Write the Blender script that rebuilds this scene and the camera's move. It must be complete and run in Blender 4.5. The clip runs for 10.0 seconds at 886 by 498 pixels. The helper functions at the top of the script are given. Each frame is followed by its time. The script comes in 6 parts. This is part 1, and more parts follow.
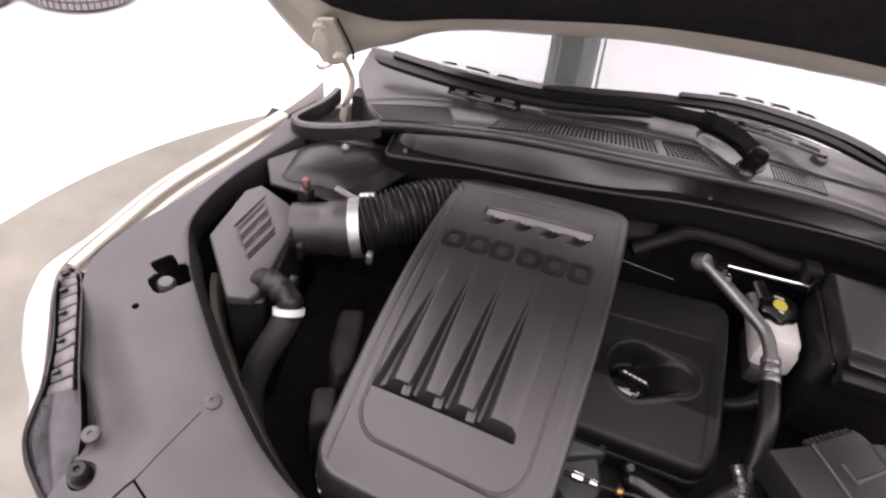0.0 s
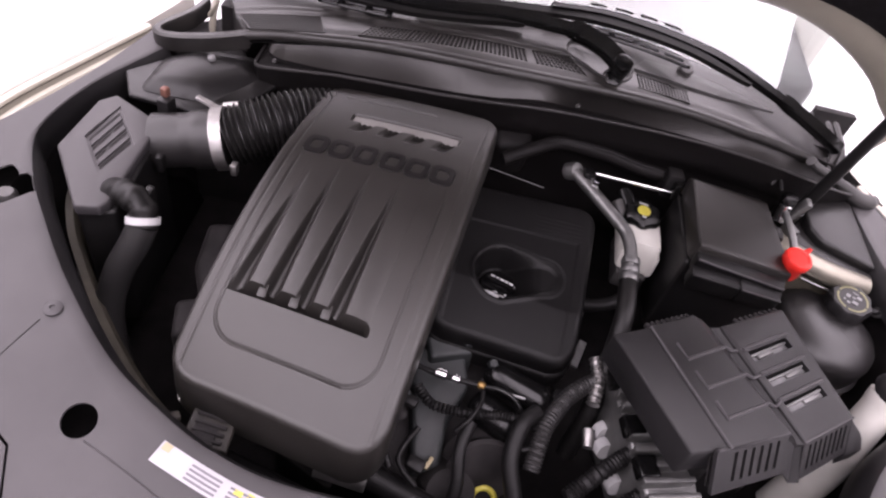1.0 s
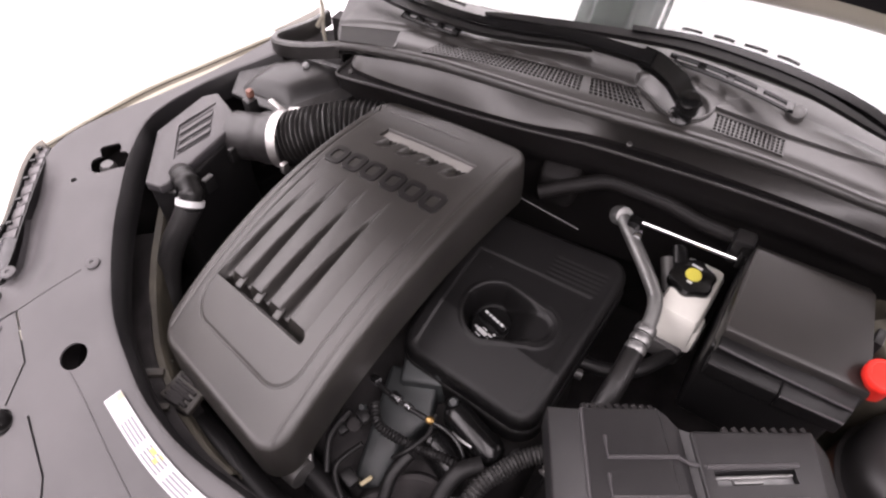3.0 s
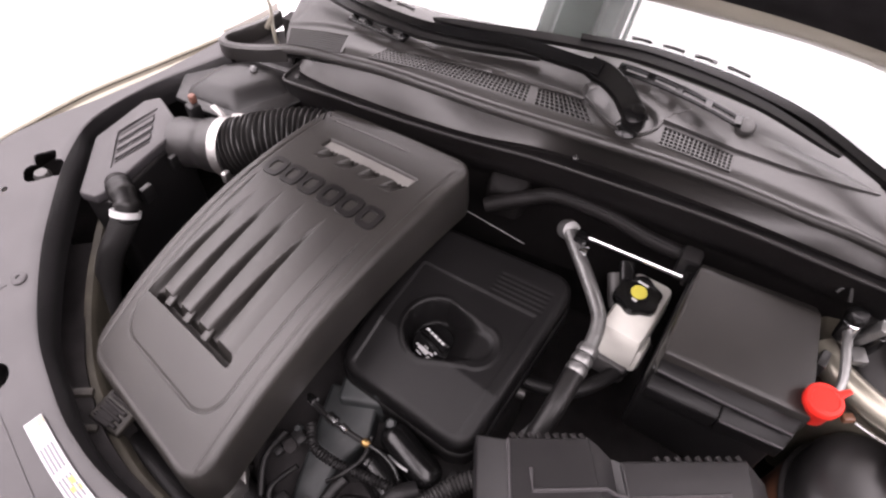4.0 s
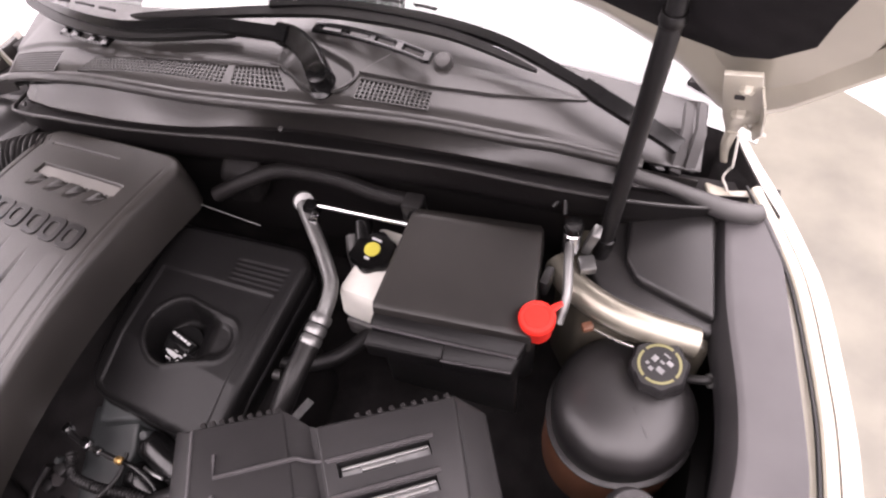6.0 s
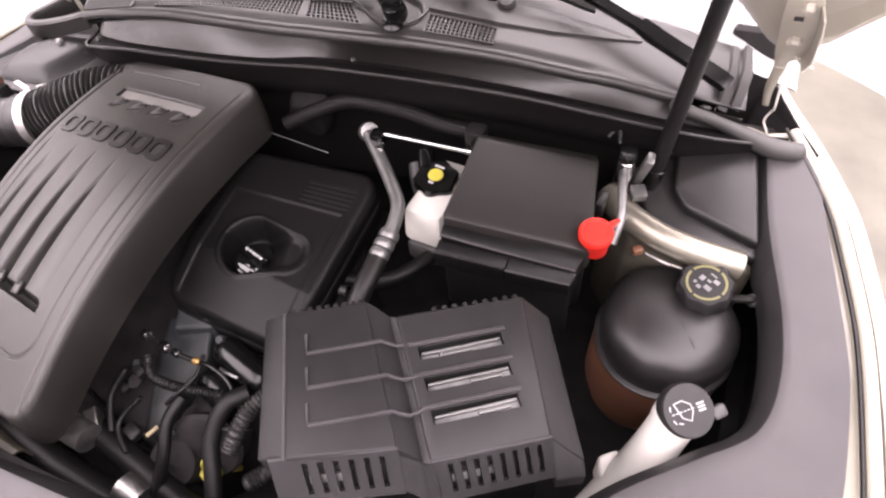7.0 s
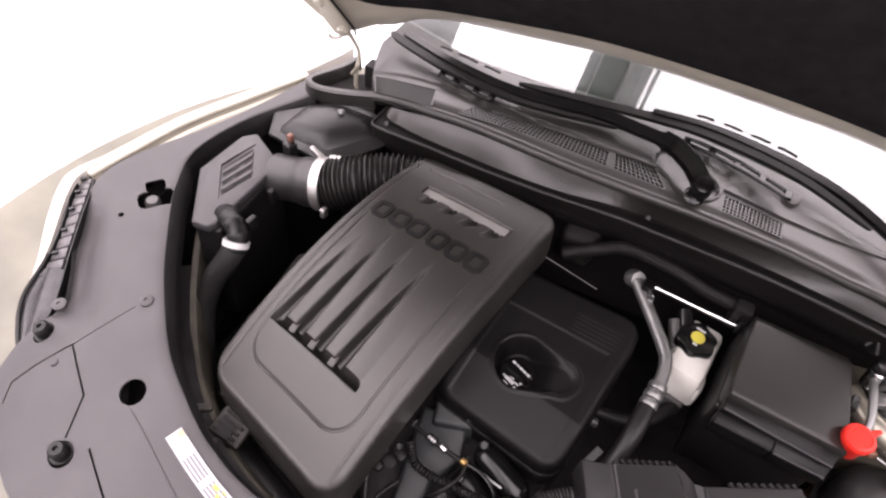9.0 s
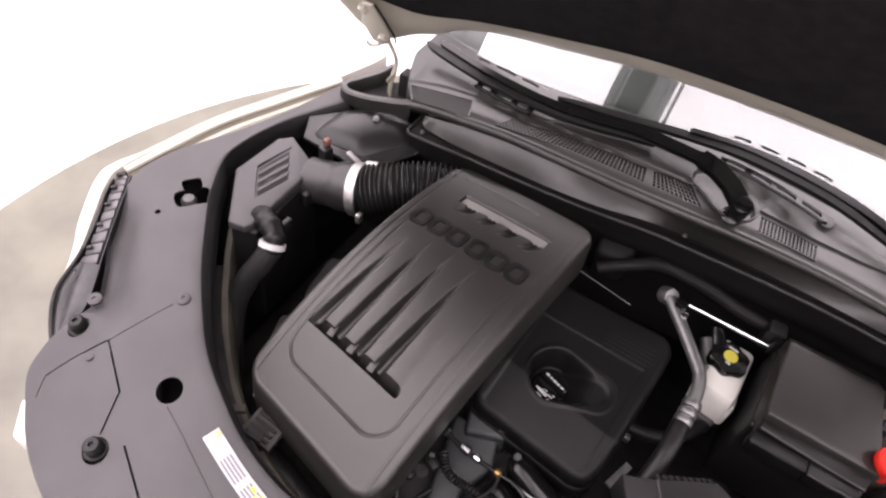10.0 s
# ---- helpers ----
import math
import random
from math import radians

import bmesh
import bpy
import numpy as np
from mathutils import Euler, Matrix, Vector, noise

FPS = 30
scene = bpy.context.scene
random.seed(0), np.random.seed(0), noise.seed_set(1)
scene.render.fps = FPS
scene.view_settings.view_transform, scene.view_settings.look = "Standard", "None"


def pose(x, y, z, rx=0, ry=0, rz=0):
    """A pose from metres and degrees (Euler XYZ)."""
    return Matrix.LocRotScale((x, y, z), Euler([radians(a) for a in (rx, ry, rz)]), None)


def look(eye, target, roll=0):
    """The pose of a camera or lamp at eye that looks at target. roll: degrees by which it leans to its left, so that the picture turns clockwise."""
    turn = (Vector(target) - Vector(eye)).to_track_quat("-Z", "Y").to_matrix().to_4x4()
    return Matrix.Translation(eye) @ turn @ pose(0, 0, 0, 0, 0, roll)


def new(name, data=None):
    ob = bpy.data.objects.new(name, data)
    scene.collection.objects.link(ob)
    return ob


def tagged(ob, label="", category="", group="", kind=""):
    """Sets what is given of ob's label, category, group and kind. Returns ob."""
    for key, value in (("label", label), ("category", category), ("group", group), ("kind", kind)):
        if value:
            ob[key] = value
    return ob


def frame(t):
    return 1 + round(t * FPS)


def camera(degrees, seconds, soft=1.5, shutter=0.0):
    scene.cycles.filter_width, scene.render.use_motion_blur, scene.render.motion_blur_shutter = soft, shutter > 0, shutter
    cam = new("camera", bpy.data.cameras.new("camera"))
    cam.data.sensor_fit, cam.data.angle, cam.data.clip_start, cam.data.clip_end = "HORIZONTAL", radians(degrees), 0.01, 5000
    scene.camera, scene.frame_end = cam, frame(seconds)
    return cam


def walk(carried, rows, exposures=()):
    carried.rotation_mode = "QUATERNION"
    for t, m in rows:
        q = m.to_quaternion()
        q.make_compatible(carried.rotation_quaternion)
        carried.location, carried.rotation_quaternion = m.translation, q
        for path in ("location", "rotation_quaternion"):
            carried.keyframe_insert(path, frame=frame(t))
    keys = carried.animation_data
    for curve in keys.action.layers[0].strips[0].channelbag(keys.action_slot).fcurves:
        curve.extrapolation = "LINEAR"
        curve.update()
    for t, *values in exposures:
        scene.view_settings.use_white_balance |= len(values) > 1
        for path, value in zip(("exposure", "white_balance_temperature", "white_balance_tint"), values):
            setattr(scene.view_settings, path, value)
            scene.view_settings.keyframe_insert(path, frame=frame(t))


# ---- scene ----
cam = camera(70.0, 10.0, soft=2.3, shutter=0.0)
PATH = [
    (0, (-0.304, -1.023, 1.667), (-0.4006, 0.4250, 0.2915), 10.87),
    (0.5, (-0.281, -1.043, 1.673), (-0.3179, 0.3501, 0.2391), 15.43),
    (1, (-0.186, -1.055, 1.631), (-0.0564, 0.3272, 0.1909), 16.03),
    (1.5, (-0.032, -0.987, 1.667), (-0.1795, 0.3522, 0.1887), 10.26),
    (2, (0.103, -0.944, 1.700), (-0.4265, 0.2293, 0.1698), 1.59),
    (2.5, (0.129, -0.936, 1.703), (-0.4873, 0.2346, 0.2026), 1.19),
    (2.7, (0.146, -0.920, 1.682), (-0.4877, 0.2256, 0.1711), 0.58),
    (4, (0.201, -0.822, 1.688), (-0.3821, 0.3051, 0.1427), 1.99),
    (4.5, (0.284, -0.751, 1.684), (-0.2962, 0.3676, 0.1301), -1.72),
    (5, (0.395, -0.675, 1.682), (-0.1776, 0.4658, 0.1421), -4.65),
    (5.2, (0.432, -0.657, 1.685), (-0.1140, 0.5148, 0.1590), -4.74),
    (6.3, (0.530, -0.708, 1.645), (0.0307, 0.3532, 0.0252), -9.53),
    (6.5, (0.528, -0.751, 1.634), (0.0209, 0.3067, 0.0151), -9.98),
    (7, (0.474, -0.826, 1.649), (-0.0172, 0.2759, 0.0537), -6.43),
    (7.5, (0.301, -0.849, 1.726), (-0.2317, 0.2826, 0.1659), -1.10),
    (8, (0.148, -0.888, 1.772), (-0.3575, 0.2604, 0.2140), 4.59),
    (8.5, (0.079, -0.917, 1.794), (-0.4159, 0.2553, 0.2509), 6.64),
    (9, (0.034, -0.957, 1.798), (-0.4550, 0.2516, 0.2807), 8.96),
    (9.5, (0.004, -0.976, 1.795), (-0.4814, 0.2536, 0.2942), 10.46),
    (10, (-0.028, -0.998, 1.788), (-0.5123, 0.2453, 0.2982), 11.75),
]
walk(cam, [(t, look(eye, target, roll)) for t, eye, target, roll in PATH], exposures=[(0.0, -0.24, 6420, 13), (0.5, -0.42, 6300, 18), (1.0, -0.36, 6300, 18), (1.5, -0.05, 6400, 14), (2.5, 0.08, 6500, 11), (4.0, 0.15, 6500, 12), (5.0, 0.41, 6600, 13), (6.5, 0.27, 6550, 15), (7.5, 0.53, 6600, 14), (8.5, 0.22, 6550, 12), (9.5, -0.16, 6500, 12), (10.0, -0.19, 6500, 12)])

# ---- light ----
world = bpy.data.worlds.new("world")
scene.world = world
world.use_nodes = True
world.node_tree.nodes["Background"].inputs[0].default_value = (1.0, 1.0, 1.0, 1)
world.node_tree.nodes["Background"].inputs[1].default_value = 0.3
scene.view_settings.exposure = 0.0


def ceiling_lamp(x, y, z, sx, sy, watts, aim):
    data = bpy.data.lights.new("ceiling_lamp", "AREA")
    data.shape, data.size, data.size_y, data.energy, data.color = "RECTANGLE", sx, sy, watts, (1.0, 0.895, 0.935)
    ob = new("ceiling_lamp", data)
    ob.matrix_world = look((x, y, z), aim)
    return ob


ceiling_lamp(-2.95, 0.3, 3.45, 4.4, 8.5, 760, (-2.95, 0.3, 0))
ceiling_lamp(2.0, 0.3, 3.45, 4.4, 8.5, 710, (2.0, 0.3, 0))


# ---- materials ----
def nodes_of(m):
    m.use_nodes = True
    return m.node_tree.nodes, m.node_tree.links, m.node_tree.nodes["Principled BSDF"]


def surface(name, color, rough=0.5, metal=0.0, vary=0.25, grain=900.0, bump=0.15, stain=6.0, dust=0.0, dust_color=(0.3, 0.28, 0.26), coat=0.0, spec=0.5):
    """A material with grain, large soft variation and a film of dust on faces that look up."""
    m = bpy.data.materials.new(name)
    n, l, b = nodes_of(m)
    tex = n.new("ShaderNodeTexCoord")
    big = n.new("ShaderNodeTexNoise")
    big.inputs["Scale"].default_value, big.inputs["Detail"].default_value = stain, 6.0
    fine = n.new("ShaderNodeTexNoise")
    fine.inputs["Scale"].default_value, fine.inputs["Detail"].default_value = grain, 2.0
    for t in (big, fine):
        l.new(tex.outputs["Object"], t.inputs["Vector"])
    ramp = n.new("ShaderNodeMapRange")
    ramp.inputs["From Min"].default_value, ramp.inputs["From Max"].default_value = 0.3, 0.7
    ramp.inputs["To Min"].default_value, ramp.inputs["To Max"].default_value = 1.0 - vary, 1.0 + vary
    l.new(big.outputs["Fac"], ramp.inputs["Value"])
    hue = n.new("ShaderNodeMix")
    hue.data_type, hue.blend_type = "RGBA", "MULTIPLY"
    hue.inputs[0].default_value = 1.0
    hue.inputs[6].default_value = (*color, 1)
    l.new(ramp.outputs["Result"], hue.inputs[7])
    last = hue.outputs[2]
    if dust:
        geo, sep = n.new("ShaderNodeNewGeometry"), n.new("ShaderNodeSeparateXYZ")
        l.new(geo.outputs["Normal"], sep.inputs[0])
        up = n.new("ShaderNodeMath")
        up.operation, up.use_clamp = "MULTIPLY", True
        l.new(sep.outputs["Z"], up.inputs[0])
        l.new(big.outputs["Fac"], up.inputs[1])
        amt = n.new("ShaderNodeMath")
        amt.operation = "MULTIPLY"
        amt.inputs[1].default_value = dust
        l.new(up.outputs[0], amt.inputs[0])
        film = n.new("ShaderNodeMix")
        film.data_type = "RGBA"
        l.new(amt.outputs[0], film.inputs[0])
        l.new(last, film.inputs[6])
        film.inputs[7].default_value = (*dust_color, 1)
        last = film.outputs[2]
    l.new(last, b.inputs["Base Color"])
    rr = n.new("ShaderNodeMapRange")
    rr.inputs["To Min"].default_value, rr.inputs["To Max"].default_value = max(rough - 0.1, 0.02), min(rough + 0.1, 1.0)
    l.new(big.outputs["Fac"], rr.inputs["Value"])
    l.new(rr.outputs["Result"], b.inputs["Roughness"])
    b.inputs["Metallic"].default_value = metal
    b.inputs["Specular IOR Level"].default_value = spec
    b.inputs["Coat Weight"].default_value = coat
    b.inputs["Coat Roughness"].default_value = 0.08
    if bump:
        bp = n.new("ShaderNodeBump")
        bp.inputs["Strength"].default_value, bp.inputs["Distance"].default_value = bump, 0.0006
        l.new(fine.outputs["Fac"], bp.inputs["Height"])
        l.new(bp.outputs["Normal"], b.inputs["Normal"])
    return m


PANEL = surface("grained_grey_plastic", (0.036, 0.034, 0.036), 0.46, spec=0.33, grain=1400, bump=0.2, dust=0.06)
COVER = surface("engine_cover_plastic", (0.0150, 0.0138, 0.0124), 0.40, spec=0.48, grain=1100, bump=0.3, dust=0.03)
COWL = surface("cowl_plastic", (0.0130, 0.0122, 0.0114), 0.33, spec=0.47, grain=1000, bump=0.25, dust=0.04)
SEAL = surface("dull_black_seal", (0.0062, 0.0056, 0.0056), 0.5, spec=0.11, grain=700, bump=0.2, dust=0.004)
# Paler than the seal, so the lip's highlight line is partly its colour.
LIP = surface("highlit_rubber_lip", (0.022, 0.021, 0.0205), 0.36, spec=0.45, grain=700, bump=0.1)
# Near-black, non-reflecting: the shade below the grilles put into colour.
VOID = surface("painted_duct_shade", (0.003, 0.0028, 0.0028), 0.8, spec=0.05, bump=0.0)
CAM = surface("cam_cover_plastic", (0.0042, 0.0040, 0.0041), 0.40, grain=700, bump=0.15, spec=0.15, dust=0.004)
BATTERY = surface("battery_cover_plastic", (0.0125, 0.0120, 0.0125), 0.44, spec=0.27, grain=1400, bump=0.2, dust=0.02)
BLACK = surface("black_plastic", (0.0065, 0.0062, 0.0064), 0.36, spec=0.33, grain=900, bump=0.2, dust=0.025)
DUSTY = surface("dusty_black_plastic", (0.0105, 0.0096, 0.0088), 0.40, spec=0.33, grain=900, bump=0.2, dust=0.035)
SATIN = surface("satin_black_plastic", (0.0035, 0.0034, 0.0035), 0.22, grain=500, bump=0.06, spec=0.33)
# The deep shade under the covers is put into this dark base colour.
DARK = surface("shade_darkened_metal", (0.0155, 0.0142, 0.0143), 0.7, vary=0.5, stain=25, grain=300, bump=0.5, spec=0.15)
LOOM = surface("dull_black_loom", (0.0055, 0.0052, 0.0053), 0.48, spec=0.2, grain=700, bump=0.2)
LAMP = surface("pale_lamp_plastic", (0.07, 0.066, 0.068), 0.35, vary=0.45, stain=70, bump=0.1)
LENS = surface("smoky_lamp_lens", (0.022, 0.021, 0.0225), 0.16, vary=0.6, stain=28, bump=0.0, spec=0.3)
RUST = surface("brownish_casting", (0.017, 0.015, 0.0125), 0.55, vary=0.5, stain=40, grain=300, bump=0.5, spec=0.3)
GOLD = surface("tarnished_brass", (0.30, 0.19, 0.07), 0.35, metal=0.8, vary=0.3, stain=40, bump=0.1)
RUBBER = surface("black_rubber", (0.0055, 0.0052, 0.0052), 0.40, spec=0.24, grain=700, bump=0.2, dust=0.015)
BELLOWS = surface("semi_gloss_bellows_rubber", (0.010, 0.0096, 0.0094), 0.33, spec=0.55, grain=700, bump=0.1, dust=0.05)
BREATHER = surface("dark_grey_rubber_hose", (0.015, 0.0145, 0.0145), 0.42, spec=0.35, grain=700, bump=0.15, dust=0.02)
HOSE = surface("grey_rubber_hose", (0.03, 0.029, 0.0285), 0.45, grain=700, bump=0.15, dust=0.06)
INLAY = surface("grey_inlay_plastic", (0.135, 0.13, 0.122), 0.4, grain=900, bump=0.2)
PAINT = surface("pearl_white_paint", (0.6, 0.57, 0.52), 0.25, vary=0.04, grain=2500, bump=0.03, coat=0.8)
INNER = surface("champagne_inner_paint", (0.315, 0.295, 0.240), 0.34, vary=0.12, stain=9, grain=800, bump=0.1, coat=0.5)
# Olive of the inner rail; also a shaded tone for the tower dome.
OLIVE = surface("olive_and_shade_paint", (0.052, 0.047, 0.036), 0.5, vary=0.4, stain=20, grain=300, bump=0.3, spec=0.25)
STRUT = surface("bright_champagne_metal", (0.235, 0.22, 0.18), 0.34, metal=0.7, vary=0.15, stain=12, grain=600, bump=0.1)
OCHRE = surface("olive_yellow_print", (0.135, 0.128, 0.055), 0.5, vary=0.3, bump=0.0)
TAN = surface("tan_print", (0.33, 0.28, 0.17), 0.5, vary=0.1, bump=0.0)
GREY = surface("pale_grey_plastic", (0.15, 0.15, 0.15), 0.45, vary=0.3, stain=60, bump=0.2)
ALU = surface("cast_aluminium", (0.42, 0.41, 0.40), 0.42, metal=1.0, vary=0.35, stain=30, grain=500, bump=0.5)
PIPE = surface("dull_aluminium_pipe", (0.19, 0.19, 0.186), 0.45, metal=0.85, vary=0.2, stain=30, grain=300, bump=0.2)
CHROME = surface("bright_steel", (0.75, 0.75, 0.76), 0.18, metal=1.0, vary=0.1, bump=0.05)
CAST = surface("grey_green_casting", (0.0130, 0.0152, 0.0155), 0.6, vary=0.35, stain=35, grain=500, bump=0.6)
NYLON = surface("milky_white_plastic", (0.52, 0.51, 0.47), 0.35, vary=0.12, stain=14, bump=0.05)
TANK = surface("smoky_tank_plastic", (0.012, 0.0112, 0.0112), 0.43, vary=0.3, stain=8, grain=300, bump=0.08)
COOLANT = surface("amber_tank_plastic", (0.1, 0.045, 0.026), 0.35, vary=0.3, stain=8, bump=0.05)
RED = surface("red_plastic_cap", (0.62, 0.022, 0.014), 0.42, vary=0.08, bump=0.05)
YELLOW = surface("yellow_plastic", (0.45, 0.40, 0.06), 0.45, vary=0.1, bump=0.05)
PALE = surface("pale_print", (0.4, 0.4, 0.4), 0.5, vary=0.1, bump=0.0)
LABEL = surface("white_paper_label", (0.3, 0.295, 0.31), 0.35, vary=0.12, stain=30, bump=0.03, coat=0.25)
INK = surface("grey_print", (0.11, 0.105, 0.12), 0.5, vary=0.1, bump=0.0)
LINER = surface("black_felt_liner", (0.0072, 0.0064, 0.0068), 0.95, vary=0.5, stain=40, grain=1500, bump=0.8, spec=0.1)
FLOOR = surface("beige_sealed_concrete", (0.130, 0.124, 0.097), 0.5, vary=0.30, stain=3.5, grain=60, bump=0.15)
WHITE = surface("white_paint", (0.82, 0.82, 0.82), 0.55, vary=0.03, stain=1.5, grain=60, bump=0.1)
FRAME = surface("pale_grey_beam", (0.42, 0.45, 0.44), 0.5, vary=0.2)
GREEN = surface("dark_green_panel", (0.10, 0.135, 0.115), 0.4, vary=0.3, stain=5)
COPPER = surface("copper_orange", (0.16, 0.075, 0.055), 0.45, metal=0.3, vary=0.2)


def glass(name, tint, rough=0.02, ior=1.5):
    m = bpy.data.materials.new(name)
    n, l, b = nodes_of(m)
    b.inputs["Base Color"].default_value = (*tint, 1)
    b.inputs["Roughness"].default_value = rough
    b.inputs["Transmission Weight"].default_value = 1.0
    b.inputs["IOR"].default_value = ior
    return m


GLASS = glass("windscreen_glass", (0.75, 0.8, 0.78), ior=1.8)


# ---- modelling helpers ----
V = Vector


def part(name, bm, material, parent=None, label="", smooth=True):
    me = bpy.data.meshes.new(name)
    bmesh.ops.recalc_face_normals(bm, faces=bm.faces)
    bm.to_mesh(me)
    bm.free()
    me.materials.append(material)
    if smooth:
        me.polygons.foreach_set("use_smooth", [True] * len(me.polygons))
        me.set_sharp_from_angle(angle=radians(38))
    ob = new(name, me)
    if parent is not None:
        ob.parent = parent
    if label:
        ob["label"] = label
    return ob


def thing(name, label, category, at=(0, 0, 0), group="", kind=""):
    ob = new(name)
    ob.empty_display_size = 0.05
    return tagged(ob, label, category, group, kind)


def spline(knots, values):
    """A smooth curve through values at the knots (Catmull-Rom by value)."""
    k, v = np.array(knots, float), np.array(values, float)
    slope = np.gradient(v, k)

    def at(x):
        x = min(max(x, k[0]), k[-1])
        i = int(min(np.searchsorted(k, x, "right") - 1, len(k) - 2))
        h = k[i + 1] - k[i]
        s = (x - k[i]) / h
        a, b = (1 + 2 * s) * (1 - s) ** 2, s * s * (3 - 2 * s)
        c, d = s * (1 - s) ** 2, s * s * (s - 1)
        return float(a * v[i] + b * v[i + 1] + h * (c * slope[i] + d * slope[i + 1]))

    return at


def path_points(points, steps=8):
    """A smooth line through points."""
    p = [V(q) for q in points]
    if len(p) < 3:
        return p
    out = []
    for i in range(len(p) - 1):
        a, b, c, d = p[max(i - 1, 0)], p[i], p[i + 1], p[min(i + 2, len(p) - 1)]
        for s in range(steps):
            t = s / steps
            out.append(0.5 * ((2 * b) + (c - a) * t + (2 * a - 5 * b + 4 * c - d) * t * t + (3 * b - a - 3 * c + d) * t**3))
    out.append(p[-1])
    return out


def sweep(points, radius, sides=12, steps=8, flat=1.0, caps=True, bm=None):
    """A tube along a smooth line; radius is a number or a function of the way done (0 to 1) and the length so far."""
    line = path_points(points, steps)
    bm = bm or bmesh.new()
    done, total = 0.0, sum((b - a).length for a, b in zip(line, line[1:]))
    up, rings = None, []
    for i, q in enumerate(line):
        if i:
            done += (q - line[i - 1]).length
        ahead = (line[min(i + 1, len(line) - 1)] - line[max(i - 1, 0)]).normalized()
        if up is None:
            up = ahead.orthogonal().normalized() if abs(ahead.z) > 0.9 else (V((0, 0, 1)) - ahead * ahead.z).normalized()
        up = (up - ahead * up.dot(ahead)).normalized()
        side = ahead.cross(up)
        r = radius(done / total, done) if callable(radius) else radius
        rings.append([bm.verts.new(q + (side * math.cos(a) + up * math.sin(a) * flat) * r) for a in (2 * math.pi * k / sides for k in range(sides))])
    for a, b in zip(rings, rings[1:]):
        for k in range(sides):
            bm.faces.new((a[k], a[(k + 1) % sides], b[(k + 1) % sides], b[k]))
    if caps:
        bm.faces.new(rings[0][::-1])
        bm.faces.new(rings[-1])
    return bm


def corrugated(pitch, r, depth):
    return lambda s, d: r + depth * math.sin(2 * math.pi * d / pitch)


def lathe(profile, at=(0, 0, 0), axis=(0, 0, 1), sides=32, lobes=0, lobe=0.0, bm=None):
    """A turned body from (radius, height) pairs, with lobes round it if wanted."""
    bm = bm or bmesh.new()
    turn = V(axis).normalized().to_track_quat("Z", "Y").to_matrix()
    rings = []
    for r, h in profile:
        ring = []
        for k in range(sides):
            a = 2 * math.pi * k / sides
            rr = r * (1 + (lobe * math.cos(lobes * a) if lobes else 0))
            ring.append(bm.verts.new(V(at) + turn @ V((rr * math.cos(a), rr * math.sin(a), h))))
        rings.append(ring)
    for a, b in zip(rings, rings[1:]):
        for k in range(sides):
            bm.faces.new((a[k], a[(k + 1) % sides], b[(k + 1) % sides], b[k]))
    bm.faces.new(rings[0][::-1])
    bm.faces.new(rings[-1])
    return bm


def block(center, size, bevel=0.004, turn=(0, 0, 0), taper=0.0, bm=None, segments=2):
    """A bevelled box; taper narrows its top."""
    own = bmesh.new()
    bmesh.ops.create_cube(own, size=1.0)
    m = pose(*center, *turn) @ Matrix.Diagonal((*size, 1))
    for v in own.verts:
        if v.co.z > 0:
            v.co.x *= 1 - taper
            v.co.y *= 1 - taper
    bmesh.ops.transform(own, matrix=m, verts=own.verts)
    if bevel:
        bmesh.ops.bevel(own, geom=own.edges[:], offset=bevel, segments=segments, affect="EDGES", profile=0.5, clamp_overlap=True)
    if bm is None:
        return own
    me = bpy.data.meshes.new("joined")
    own.to_mesh(me)
    own.free()
    bm.from_mesh(me)
    bpy.data.meshes.remove(me)
    return bm


def hull(corners, thick, bevel=0.006, segments=3):
    """A solid slab under a ring of top corners."""
    bm = bmesh.new()
    top = [bm.verts.new(c) for c in corners]
    low = [bm.verts.new(V(c) - V((0, 0, thick))) for c in corners]
    n = len(top)
    bm.faces.new(top)
    bm.faces.new(low[::-1])
    for i in range(n):
        bm.faces.new((top[i], low[i], low[(i + 1) % n], top[(i + 1) % n]))
    bmesh.ops.recalc_face_normals(bm, faces=bm.faces)
    if bevel:
        bmesh.ops.bevel(bm, geom=bm.edges[:], offset=bevel, segments=segments, affect="EDGES", profile=0.5, clamp_overlap=True)
    return bm


def loft(top, low, bevel=0.005):
    """A solid between two rings of corners."""
    bm = bmesh.new()
    a, b = [bm.verts.new(p) for p in top], [bm.verts.new(p) for p in low]
    bm.faces.new(a)
    bm.faces.new(b[::-1])
    for i in range(len(a)):
        j = (i + 1) % len(a)
        bm.faces.new((a[i], b[i], b[j], a[j]))
    bmesh.ops.recalc_face_normals(bm, faces=bm.faces)
    bmesh.ops.bevel(bm, geom=bm.edges[:], offset=bevel, segments=2, affect="EDGES", profile=0.5, clamp_overlap=True)
    return bm


